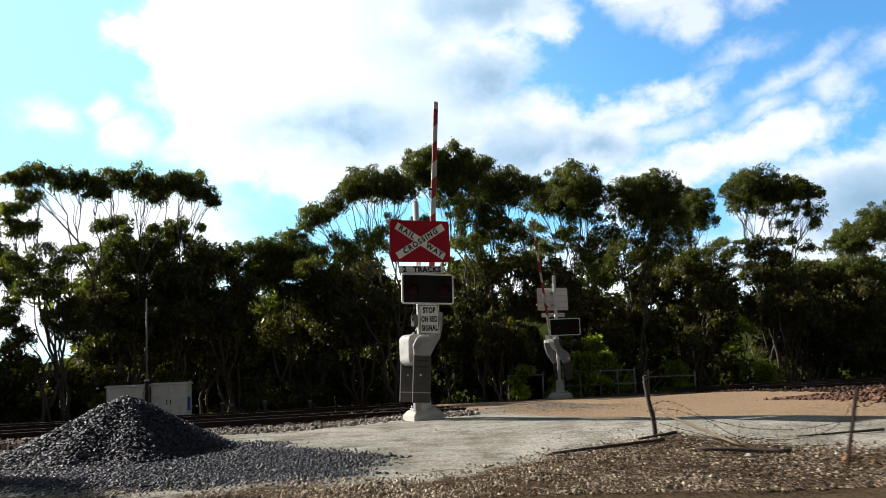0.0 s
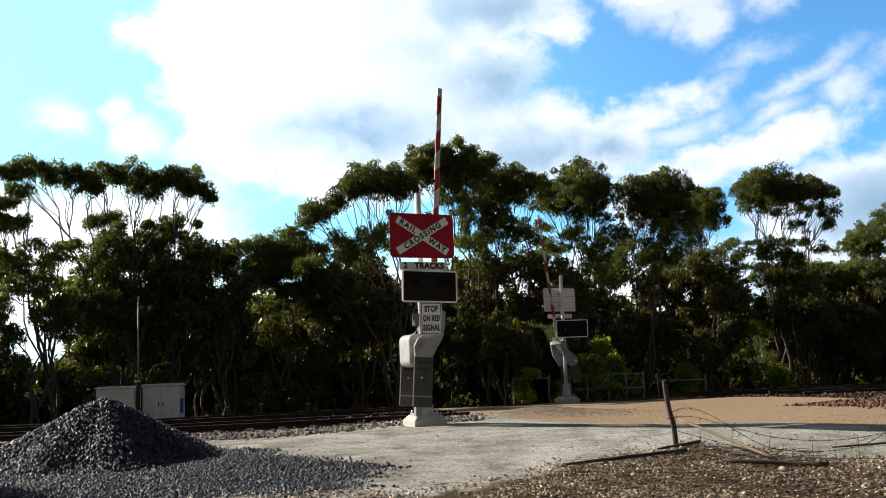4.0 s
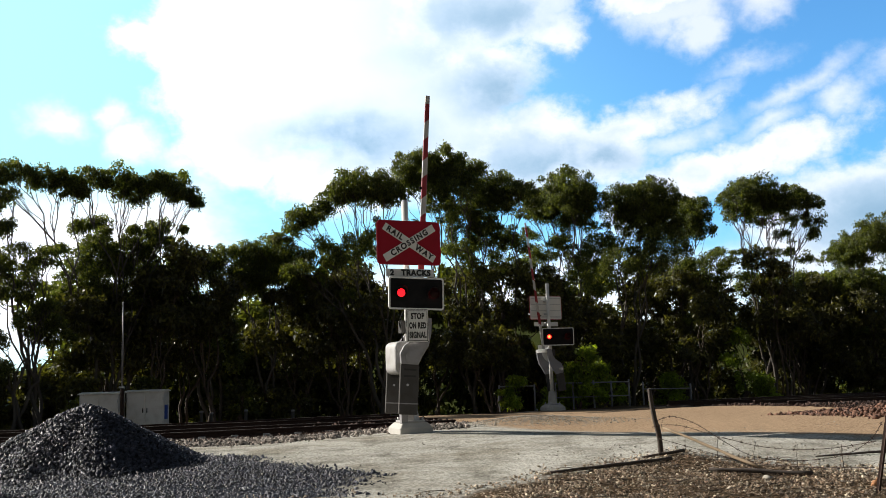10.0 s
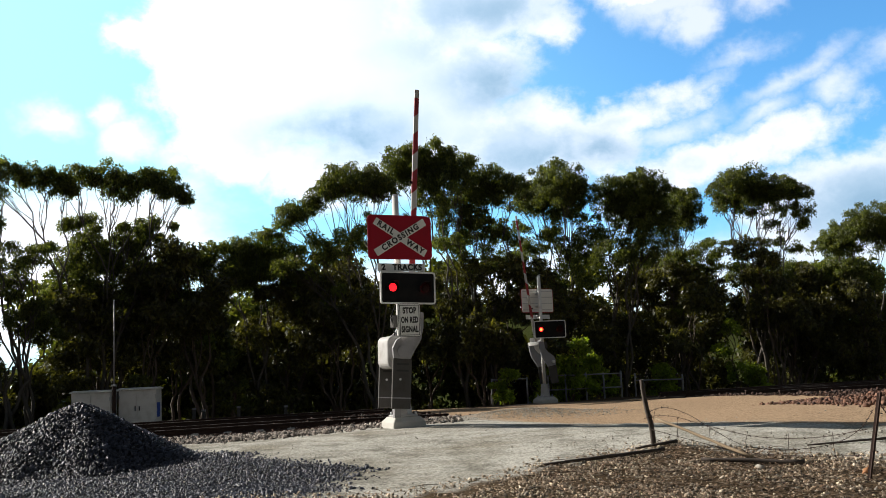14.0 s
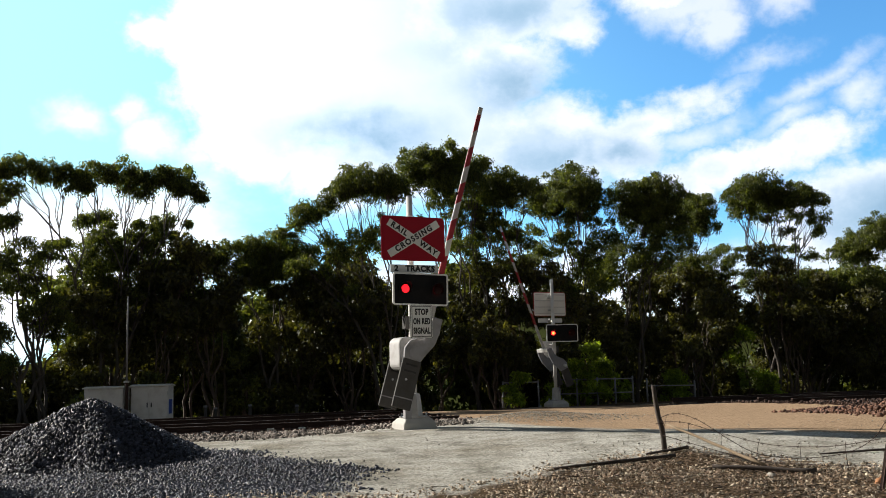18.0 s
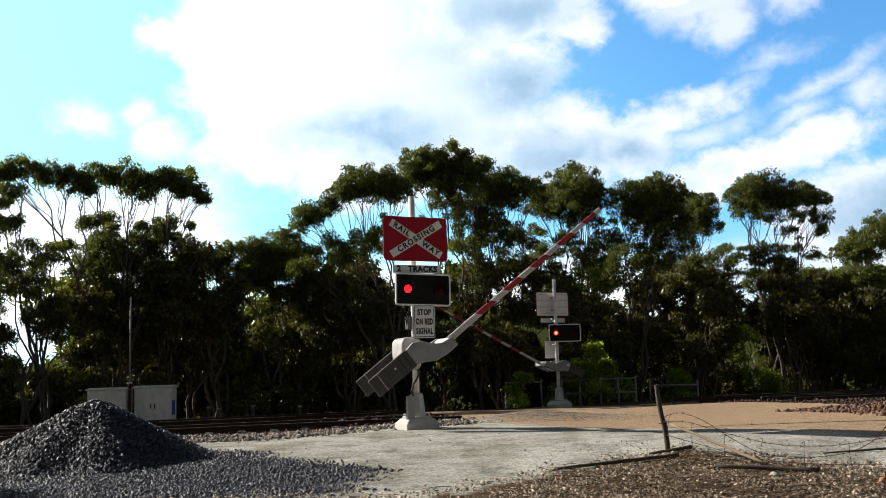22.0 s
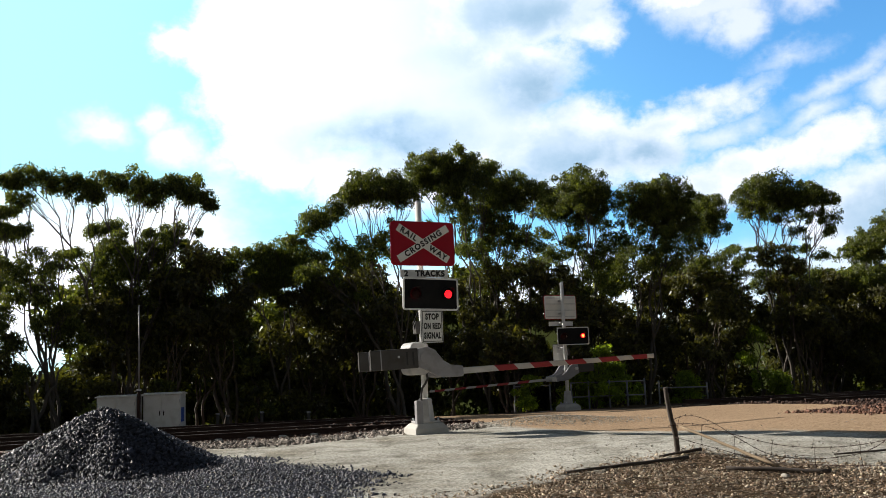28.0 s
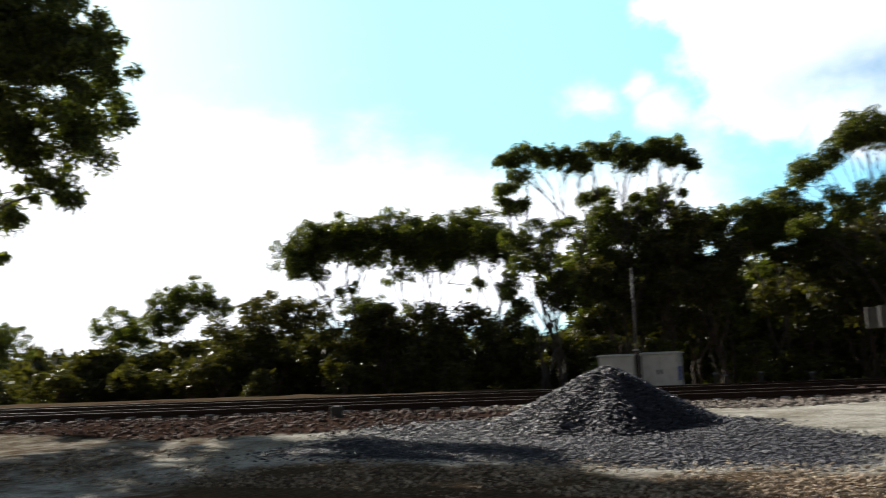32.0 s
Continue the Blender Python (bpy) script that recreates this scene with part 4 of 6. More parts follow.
def lamp_board(parent, x, y, z, turn, lit, tilt=0.0):
    """A black backing board with a white rim and two lamps under hoods. Returns the lamps."""
    W, H = 1.12, 0.60
    bm = plate(rounded(W, H, 0.05), -0.02, 0.02)
    board = part("lamp_board", bm, BLACK, parent, "black backing board with a white rim", pose(x, y, z, 0, tilt, turn))
    out, inn = rounded(W + 0.012, H + 0.012, 0.056), rounded(W - 0.05, H - 0.05, 0.03)
    bm = bmesh.new()
    vo = [[bm.verts.new((a, yy, b)) for a, b in out] for yy in (-0.030, 0.004)]
    vi = [[bm.verts.new((a, yy, b)) for a, b in inn] for yy in (-0.030, 0.004)]
    k = len(out)
    for i in range(k):
        j = (i + 1) % k
        bm.faces.new((vo[0][i], vo[0][j], vi[0][j], vi[0][i]))
        bm.faces.new((vo[0][i], vo[1][i], vo[1][j], vo[0][j]))
        bm.faces.new((vi[0][i], vi[0][j], vi[1][j], vi[1][i]))
    bmesh.ops.recalc_face_normals(bm, faces=bm.faces)
    part("rim", bm, SIGNW, board, "white painted rim")
    lamps = []
    for sx in (-0.335, 0.335):
        bm = bmesh.new()
        pts = []
        for kk in range(17):
            a = radians(-35 + 250 * kk / 16)
            pts.append((math.cos(a), math.sin(a)))
        for (a0, b0), (a1, b1) in zip(pts, pts[1:]):
            q = [bm.verts.new(v) for v in ((sx + 0.125 * a0, -0.021, 0.125 * b0), (sx + 0.125 * a1, -0.021, 0.125 * b1),
                                           (sx + 0.122 * a1, -0.021 - 0.07 - 0.15 * max(b1, 0) ** 1.5, 0.122 * b1), (sx + 0.122 * a0, -0.021 - 0.07 - 0.15 * max(b0, 0) ** 1.5, 0.122 * b0))]
            bm.faces.new(q)
        bmesh.ops.remove_doubles(bm, verts=bm.verts, dist=1e-4)
        bmesh.ops.solidify(bm, geom=bm.faces[:], thickness=0.005)
        part("lamp_hood", bm, BLACK, board, "black lamp hood")
        lp = part("lamp", lamp_mesh(lit), None, board, "round red signal lamp", pose(sx, -0.062, 0, 0, 0, 180))
        lamps.append(lp)
    return lamps


def crossing_signal(m, far, lit):
    """A mast with crossing sign, lamps and a boom gate. Its front looks along -y. Returns the gate arm and the lamps."""
    th = thing("crossing_signal", "white crossing mast with red sign, signal lamps and striped boom", "crossing signal", m, group="level crossing signals")
    # far mast's white paint is greyed, putting its shade into the colour
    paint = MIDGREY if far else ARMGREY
    # footing and foot
    bm = bmesh.new()
    lo = [bm.verts.new((x, y, -0.12)) for x, y in ((-0.34, -0.31), (0.34, -0.31), (0.34, 0.31), (-0.34, 0.31))]
    mi = [bm.verts.new((x, y, 0.13)) for x, y in ((-0.325, -0.30), (0.325, -0.30), (0.325, 0.30), (-0.325, 0.30))]
    hi = [bm.verts.new((x, y, 0.22)) for x, y in ((-0.25, -0.22), (0.25, -0.22), (0.25, 0.22), (-0.25, 0.22))]
    for a, b in ((lo, mi), (mi, hi)):
        for i in range(4):
            bm.faces.new((a[i], a[(i + 1) % 4], b[(i + 1) % 4], b[i]))
    bm.faces.new(hi)
    bm.faces.new(lo[::-1])
    bmesh.ops.bevel(bm, geom=bm.edges[:], offset=0.012, segments=1, affect="EDGES")
    part("footing", bm, CONC, th, "pale concrete footing")
    part("mast", tube([(0, 0, 0.2), (0, 0, 4.42)], 0.062, 16), WHITE, th, "white painted steel mast")
    bm = tube([(0, 0, 4.42), (0, 0, 4.45)], [0.066, 0.05], 16)
    part("mast_cap", bm, GALV, th)
    bm = bmesh.new()
    box(0, 0, 0.24, 0.42, 0.42, 0.035, 0.006, 1, bm)
    for a in range(4):
        ca, sa_ = math.cos(a * math.pi / 2), math.sin(a * math.pi / 2)
        tmp = plate([(0.09, 0.255), (0.19, 0.255), (0.115, 0.44), (0.09, 0.44)], -0.012, 0.012)
        bmesh.ops.rotate(tmp, cent=(0, 0, 0), matrix=Matrix.Rotation(a * math.pi / 2, 3, "Z"), verts=tmp.verts)
        join(bm, tmp)
    foot = tube([(0, 0, 0.255), (0, 0, 0.66), (0, 0, 0.675)], [0.185, 0.135, 0.10], 4)
    for f in foot.faces:
        f.smooth = False
    bmesh.ops.rotate(foot, cent=(0, 0, 0), matrix=Matrix.Rotation(math.pi / 4, 3, "Z"), verts=foot.verts)
    join(bm, foot)
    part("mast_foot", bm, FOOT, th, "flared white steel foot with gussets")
    for a in range(4):
        x, y = 0.175 * (1 if a in (0, 3) else -1), 0.175 * (1 if a < 2 else -1)
        part("bolt", tube([(x, y, 0.25), (x, y, 0.31)], 0.018, 6), GALV, th)
    part("conduit", tube([(-0.15, -0.19, 0.58), (-0.16, -0.19, 0.74), (-0.12, -0.16, 0.86), (-0.03, -0.12, 0.95), (0.03, -0.09, 1.04), (0.02, -0.06, 1.15)], 0.022, 8), GREYP, th)
    part("junction_box", box(-0.20, -0.16, 0.42, 0.13, 0.12, 0.44, 0.015), paint, th, "small white junction box")
    part("cable_box", box(-0.13, -0.02, 2.0, 0.09, 0.16, 0.24, 0.012), GREYP, th, "small grey terminal box")
    part("cable", tube([(-0.1, -0.05, 2.3), (-0.16, -0.06, 2.18), (-0.2, -0.05, 2.08), (-0.16, -0.05, 1.92), (-0.13, -0.05, 1.7)], 0.013, 6), BLACK, th)
    # mechanism housing round the pivot
    if not far:
        bm = plate(rounded(0.40, 0.62, 0.13, 0, 1.42), -0.02, 0.50, 0.035)
        # paler paint than the arm's: sun on the case is put into colour
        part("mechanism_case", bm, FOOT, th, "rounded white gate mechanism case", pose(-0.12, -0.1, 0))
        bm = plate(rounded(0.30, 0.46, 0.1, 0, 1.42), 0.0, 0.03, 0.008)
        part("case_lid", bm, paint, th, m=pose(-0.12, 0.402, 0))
    part("pivot_shaft", tube([(-0.1, -0.34, 1.43), (-0.1, 0.55, 1.43)], 0.05, 12), GALV, th)
    # signs
    sg = part("crossing_sign", plate(rounded(1.30, 0.83, 0.075, 0, 0), -0.012, 0.012, 0.003), RED, th, "dark red sign with a white saltire", pose(-0.02, -0.21, 3.585))
    part("sign_rim", plate(rounded(1.318, 0.848, 0.085, 0, 0), 0.0, 0.010), RED, sg)
    for k, (a, words) in enumerate(((-31.0, (("RAIL", -0.345), ("WAY", 0.345))), (31.0, (("CROSSING", 0.0),)))):
        bar = part("saltire_bar", box(0, 0, 0, 1.20, 0.006, 0.148, 0.002, 1), SIGNW, sg, "white bar with black letters", pose(0, -0.018 - 0.004 * k, 0, 0, -a, 0))
        for word, off in words:
            if not far:
                part("lettering", lettering(word, 0.15, 1.3, 0.006), INK, bar, "black capital letters reading " + word, pose(off, -0.0055, 0))
    for zz in (-0.22, 0.22):
        part("sign_bracket", box(0.02, 0.10, zz, 0.16, 0.14, 0.06, 0.005, 1), GALV, sg)
    for zz in (-0.32, -0.1, 0.12, 0.33):
        part("sign_rib", box(0, 0.02, zz, 1.2, 0.022, 0.03, 0.004, 1), GALV, sg)
    part("sign_back", plate(rounded(1.28, 0.81, 0.05), 0.0125, 0.016), SIGNW, sg, "bare pale sign back")
    tp = part("track_plate", box(0, 0, 0, 0.98, 0.012, 0.15, 0.003, 1), SIGNW, th, "white plate reading 2 TRACKS", pose(-0.01, -0.20, 3.01))
    if not far:
        part("lettering", lettering("2", 0.15, 1, 0.008), INK, tp, "black numeral 2", pose(-0.37, -0.008, 0))
        part("lettering", lettering("TRACKS", 0.15, 1.12, 0.008), INK, tp, "black capital letters reading TRACKS", pose(0.12, -0.008, 0))
    part("plate_bracket", box(0.0, -0.12, 3.05, 0.2, 0.14, 0.05, 0.006, 1), GALV, th)
    part("plate_bracket", box(0.0, -0.12, 2.97, 0.2, 0.14, 0.04, 0.006, 1), GALV, th)
    stop = part("stop_sign", plate(rounded(0.43, 0.60, 0.03), -0.006, 0.006), SIGNW, th, "white sign reading STOP ON RED SIGNAL", pose(0.0, -0.46, 1.995))
    part("stop_sign_edge", plate(rounded(0.445, 0.615, 0.035), 0.0, 0.004), BLACK, stop)
    for w_, h_, x_, z_ in ((0.40, 0.011, 0, 0.276), (0.40, 0.011, 0, -0.276), (0.011, 0.54, 0.194, 0), (0.011, 0.54, -0.194, 0)):
        part("border", box(x_, -0.008, z_, w_, 0.003, h_), INK, stop, "thin black border line")
    if not far:
        for word, zz in (("STOP", 0.175), ("ON RED", 0.0), ("SIGNAL", -0.175)):
            me = lettering(word, 0.150, 1.12, 0.0075)
            w = max(v.co.x for v in me.vertices) - min(v.co.x for v in me.vertices)
            me.transform(Matrix.Diagonal((0.345 / w if word != "STOP" else 0.275 / w, 1, 1, 1)))
            part("lettering", me, INK, stop, "black capital letters reading " + word, pose(0, -0.008, zz))
    part("stop_bracket", box(0.0, -0.25, 2.17, 0.05, 0.42, 0.035, 0.004, 1), GALV, th)
    # the board that faces the road on this side
    if far:
        lamps = lamp_board(th, -0.20, 0.24, 2.55, 163, lit, 0)
        part("lamp_bracket", box(-0.06, 0.12, 2.55, 0.2, 0.16, 0.06, 0.006, 1), GALV, th)
    else:
        lamps = lamp_board(th, 0.06, -0.30, 2.61, 0, lit, 1.2)
        part("lamp_bracket", box(0.0, -0.16, 2.61, 0.2, 0.24, 0.06, 0.006, 1), GALV, th)
    # gate arm, drawn lowered
    yf = -0.36
    out = [(-0.14, 0.17), (0.05, 0.20), (0.20, 0.13), (0.36, -0.08), (0.50, -0.17), (0.74, -0.20), (0.74, -0.40), (0.45, -0.40), (0.22, -0.36), (-0.02, -0.22), (-0.16, -0.16)]
    if far:
        out = [(0.98 * x, 0.9 * z - 0.02) for x, z in out]
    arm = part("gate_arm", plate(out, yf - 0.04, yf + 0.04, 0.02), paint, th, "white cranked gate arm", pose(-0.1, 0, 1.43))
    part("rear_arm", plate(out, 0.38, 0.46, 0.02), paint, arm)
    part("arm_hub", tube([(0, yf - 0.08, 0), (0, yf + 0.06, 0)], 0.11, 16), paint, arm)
    for yy in (yf - 0.01, 0.42):
        bm = box(-0.44, yy, 0, 0.62, 0.07, 0.30, 0.02) if far else box(-0.60, yy, 0, 0.92, 0.07, 0.37, 0.02)
        cw = part("counterweight", bm, GREYP, arm, "grey steel counterweight plate")
        if far:
            continue
        part("counterweight_seam", box(-0.86, yy - 0.037, 0, 0.02, 0.006, 0.37, 0.001, 1), ARMGREY, cw)
        part("counterweight_bolt", tube([(-0.52, yy - 0.05, 0.04), (-0.52, yy + 0.05, 0.04)], 0.022, 8), GALV, cw)
        for xx in (-0.24, -0.36):
            part("notice_bar", box(xx, yy - 0.037, 0, 0.035, 0.005, 0.24, 0.001, 1), INK, cw, "dark bar of unreadable lettering")
    # boom: tapering beam with bands, between the two arms
    yb = 0.05
    bm = bmesh.new()
    L_ = 5.2
    sl = 0.72 if far else 1.0
    a = [bm.verts.new((0.62, yb + y, -0.30 + z * sl)) for y, z in ((-0.03, -0.062), (0.03, -0.062), (0.03, 0.062), (-0.03, 0.062))]
    b = [bm.verts.new((L_, yb + y, -0.30 + z * sl)) for y, z in ((-0.022, -0.045), (0.022, -0.045), (0.022, 0.045), (-0.022, 0.045))]
    for i in range(4):
        bm.faces.new((a[i], a[(i + 1) % 4], b[(i + 1) % 4], b[i]))
    bm.faces.new(a[::-1])
    bm.faces.new(b)
    bmesh.ops.recalc_face_normals(bm, faces=bm.faces)
    bmesh.ops.bevel(bm, geom=bm.edges[:], offset=0.008, segments=1, affect="EDGES")
    part("boom", bm, BOOM, arm, "long boom with slanting red and white bands")
    part("boom_clamp", box(0.68, 0.03, -0.30, 0.12, 0.78, 0.17, 0.012, 1), WHITE, arm, "white boom clamp")
    for xx in (1.9, 3.3):
        part("boom_light", box(xx, yb - 0.04, -0.215, 0.05, 0.05, 0.06, 0.012, 1), LAMP_OFF, arm, "small red boom light")
    return th, arm, lamps


NEAR = pose(-0.52, 17.95, 0, 0, 0, SIGNAL_TURN)
FAR = pose(3.98, 33.0, -0.24, 0, 0, SIGNAL_TURN + 180)
near_signal, near_arm, near_lamps = crossing_signal(NEAR, False, LAMP_ON)
far_signal, far_arm, far_lamps = crossing_signal(FAR, True, LAMP_HOT)

# ---- trees ----


def leaves_mesh(name, clumps, mat, dens=1.0, length=0.17, hang=0.7, flat=0.8, k=160, low=-0.6):
    """Narrow leaves in rounded tufts with hanging fringes, gathered into clumps (x, y, z, radius)."""
    P_ = []
    for cx, cy, cz, r, *thin in clumps:
        m = int((17 * r * r + 5) * dens * (thin[0] if thin else 1.0)) + 1
        a, u = rng.uniform(0, 6.283, m), rng.uniform(low, 1, m)
        q = rng.uniform(0.15, 1.0, m) ** 0.4 * r * 0.86
        h = np.sqrt(np.maximum(1 - u * u, 0))
        tuft = np.stack([cx + q * h * np.cos(a), cy + q * h * np.sin(a), cz + q * u * flat], -1)
        rho = rng.uniform(0.17, 0.34, (m, 1)) * (0.6 + length / 0.25) * (0.75 + 0.25 * min(r, 1.3))
        d = rng.normal(size=(m, k, 3))
        d /= np.linalg.norm(d, axis=2)[:, :, None]
        off = d * (rho * rng.uniform(0.1, 1, (m, k)) ** 0.45)[:, :, None]
        off[:, :, 2] = np.where(off[:, :, 2] > 0, 0.75, 0.5) * off[:, :, 2]
        fringe = rng.uniform(0, 1, (m, k)) < 0.22
        off[:, :, 2] -= fringe * rho * hang * rng.uniform(0.2, 1.1, (m, k))
        P_.append((tuft[:, None] + off).reshape(-1, 3))
    p = np.concatenate(P_)
    n = len(p)
    d = rng.normal(size=(n, 3)) * 0.6
    d[:, 2] -= hang
    d /= np.linalg.norm(d, axis=1)[:, None]
    w = np.cross(d, rng.normal(size=(n, 3)))
    w /= np.linalg.norm(w, axis=1)[:, None]
    L_ = length * rng.uniform(0.6, 1.3, (n, 1))
    W_ = L_ * rng.uniform(0.18, 0.28, (n, 1))
    v = np.stack([p + w * W_, p + d * L_, p - w * W_], 1)
    return mesh_np(name, v.reshape(-1, 3), np.arange(3 * n).reshape(-1, 3), mat)


def bough(bm, a, b, lift, r0, r1, n=7, wig=0.09, sides=6):
    """A winding bough from a to b that rises first and bends over; returns its points."""
    c = a.lerp(b, 0.5) + Vector((-(b.x - a.x) * 0.22, -(b.y - a.y) * 0.22, lift))
    d = b - a
    s1 = d.cross(Vector((random.uniform(-1, 1), random.uniform(-1, 1), random.uniform(-0.3, 0.3)))).normalized()
    s2 = d.cross(s1).normalized()
    f, g, p1, p2 = random.uniform(0.6, 1.1), random.uniform(1.3, 2.0), random.uniform(0, 6.28), random.uniform(0, 6.28)
    amp = wig * (0.5 + 0.32 * d.length)
    pts = []
    for k in range(n + 1):
        u = k / n
        p = (1 - u) ** 2 * a + 2 * u * (1 - u) * c + u * u * b
        e = math.sin(math.pi * u) * amp
        pts.append(p + s1 * e * math.sin(6.28 * f * u + p1) + s2 * e * 0.6 * math.sin(6.28 * g * u + p2))
    tube(pts, [r0 + (r1 - r0) * (k / n) ** 0.8 for k in range(n + 1)], sides, bm, cap=False)
    return pts


def limbs(bm, clumps, r0, small=(), twigs=1.0):
    """Two or three stems that part near the ground, a bough to every clump and twigs inside it."""
    order = sorted(clumps, key=lambda c: c[0])
    size = max(2, (len(order) + 2) // 3)
    groups = [order[i:i + size] for i in range(0, len(order), size)]
    tips = []
    for grp in groups:
        cx, cy = sum(c[0] for c in grp) / len(grp), sum(c[1] for c in grp) / len(grp)
        cz = sum(c[2] for c in grp) / len(grp)
        a = Vector((random.uniform(-0.25, 0.25), random.uniform(-0.3, 0.3), -0.2))
        node = Vector((cx * 0.5 + random.uniform(-0.2, 0.2), cy * 0.5, cz * random.uniform(0.48, 0.6)))
        stem = bough(bm, a, node, 0.3, r0 * random.uniform(0.9, 1.25), r0 * 0.62, 8, 0.11, 7)
        for c in grp:
            top = Vector((c[0], c[1], c[2] + 0.1 * c[3]))
            s = stem[random.choice((4, 5, 6, 7, 8, 8))]
            path = bough(bm, s, top, 0.25, r0 * 0.56, r0 * 0.16, 8, 0.16)
            tips += path[1:]
            for _ in range(int((3 + 4 * c[3]) * twigs)):
                q = path[random.choice((4, 5, 6, 6, 7))]
                b = random.uniform(0, 6.28)
                e = top + Vector((math.cos(b) * c[3] * random.uniform(0.4, 0.9), math.sin(b) * c[3] * random.uniform(0.4, 0.9), c[3] * random.uniform(-0.2, 0.35)))
                bough(bm, q, e, 0.05, 0.018, 0.006, 4, 0.14, 4)
    for c in small:
        top = Vector(c[:3])
        q = min((p for p in tips if p.z < top.z + 0.1), key=lambda p: (p - top).length, default=tips[0])
        path = bough(bm, q, top, 0.08, 0.022, 0.008, 4, 0.06, 5)
        for _ in range(4):
            b = random.uniform(0, 6.28)
            bough(bm, path[random.choice((2, 3))], top + Vector((math.cos(b), math.sin(b), random.uniform(-0.4, 0.5))) * c[3] * 0.8, 0.03, 0.010, 0.004, 2, 0.03, 4)


def gum_tree(x, y, clumps, leaf=None, dens=1.0, r0=0.072, label="", length=0.094):
    z = gh(x, y)
    th = thing("gum_tree", label or "slender eucalypt with pale stems and an umbrella of dark leaves", "tree", pose(x, y, z), group="trees along the railway")
    full = 1.2 if x < -15 else 0.94 if x < -10 else 1.15 if 0 < x < 10 else 1.0 if x > 10 else 1.06   # how full the crown has grown
    rel = [(a, b, c - z - 0.20, r * full) for a, b, c, r in clumps]
    # smaller clumps lower on the same boughs
    small = []
    for a, b, c, r in rel:
        if random.random() < 0.6:
            u = random.uniform(0.62, 0.93)
            small.append((a * u + random.uniform(-0.7, 0.7), b * u + random.uniform(-0.8, 0.8), c * u + random.uniform(-0.4, 0.3), r * random.uniform(0.4, 0.75), 0.6))
    # leaves that close up the crown between neighbouring boughs
    fill, high = [], max(c[2] for c in rel)
    for i, c in enumerate(rel):
        for e in rel[i + 1:]:
            if min(c[2], e[2]) > 0.72 * high and (Vector(c[:3]) - Vector(e[:3])).length < 0.85 * (c[3] + e[3]) + 0.25 and len(fill) < 12:
                fill.append(tuple((c[j] + e[j]) / 2 for j in range(3)) + (0.78 * min(c[3], e[3]), 0.8))
    bm = bmesh.new()
    limbs(bm, rel, r0, small)
    rel = rel + small + fill
    part("trunk", bm, BARK, th, "pale grey stems forking from low down")
    part("crown", leaves_mesh("crown", rel, leaf or LEAF, dens * 1.2, length * 1.08, 0.8, 0.95, 128, -0.4), None, th, "dark green drooping leaves in flat-topped clumps")
    return th


def bushy_tree(x, y, clumps, leaf=None, dens=0.8, label="", length=0.19, group="thicket behind the tracks", k=70):
    z = gh(x, y)
    th = thing("bushy_tree", label or "dense dark green bushy tree with leaves nearly to the ground", "tree", pose(x, y, z), group=group)
    rel = [(a, b, c - z, r) for a, b, c, r in clumps]
    bm = bmesh.new()
    limbs(bm, rel, 0.055, (), 0.5)
    part("trunk", bm, DARKBARK, th, "dark crooked stems")
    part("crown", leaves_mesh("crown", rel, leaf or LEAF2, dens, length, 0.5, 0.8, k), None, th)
    return th


gum_tree(-11.5, 33.1, [(-3.5, -1.6, 8.3, 0.61), (-2.8, -1.6, 8.5, 0.81), (-2.0, -0.8, 8.4, 0.77), (-0.7, -0.7, 8.4, 0.81), (-0.8, -0.9, 7.9, 0.54), (0.2, -0.1, 8.6, 0.77), (0.6, 0.8, 8.3, 0.77), (1.3, 0.9, 8.6, 0.68), (2.0, 1.1, 8.5, 0.9), (2.6, 0.5, 8.0, 0.63), (2.9, 1.1, 7.9, 0.29)])
gum_tree(-12.8, 31.1, [(-1.4, -0.9, 5.1, 0.73), (-0.6, -0.7, 5.3, 0.86), (0.2, -0.5, 5.5, 0.58), (-1.2, -0.9, 4.4, 0.61), (-0.8, 0.3, 4.7, 0.65), (-1.4, -0.1, 7.7, 0.52), (-2.0, -0.4, 7.1, 0.52), (-1.7, -0.3, 6.4, 0.37), (-1.0, -0.8, 6.5, 0.28)])
gum_tree(-11.4, 34.2, [(-0.7, -0.5, 5.7, 1.16), (-0.0, 0.2, 6.0, 1.02), (-1.6, -0.2, 5.3, 0.79), (-2.0, -0.1, 4.6, 0.63), (0.4, 0.7, 5.4, 1.07), (0.8, -0.4, 6.6, 0.56), (1.2, 0.6, 7.0, 0.58), (1.3, 0.7, 6.4, 0.65), (-1.3, -0.4, 7.0, 0.46), (-0.5, -0.7, 7.1, 0.44), (-0.4, -0.2, 4.9, 1.39), (1.1, -0.3, 4.4, 1.16)])
gum_tree(-13.4, 30.4, [(-1.1, 0.1, 3.3, 0.47), (-0.7, 0.2, 2.8, 0.32), (0.3, 0.2, 3.3, 0.68), (0.9, 0.1, 3.7, 0.6), (0.9, 1.0, 2.9, 0.73)])
gum_tree(-8.4, 35.7, [(-1.1, -0.2, 5.8, 0.75), (-0.5, 0.5, 5.7, 0.75), (-0.9, 0.3, 5.3, 0.99), (0.5, 0.1, 6.0, 0.64), (-0.7, -0.3, 4.0, 0.85), (-1.6, -0.2, 4.5, 0.8)])
gum_tree(-6.4, 36.4, [(-0.7, -0.2, 5.9, 1.04), (0.2, -0.5, 6.0, 0.95), (0.8, -0.1, 5.9, 0.81), (-0.4, 0.4, 5.2, 1.09), (-1.1, -0.9, 4.8, 1.0), (0.7, -0.6, 5.0, 1.04)])
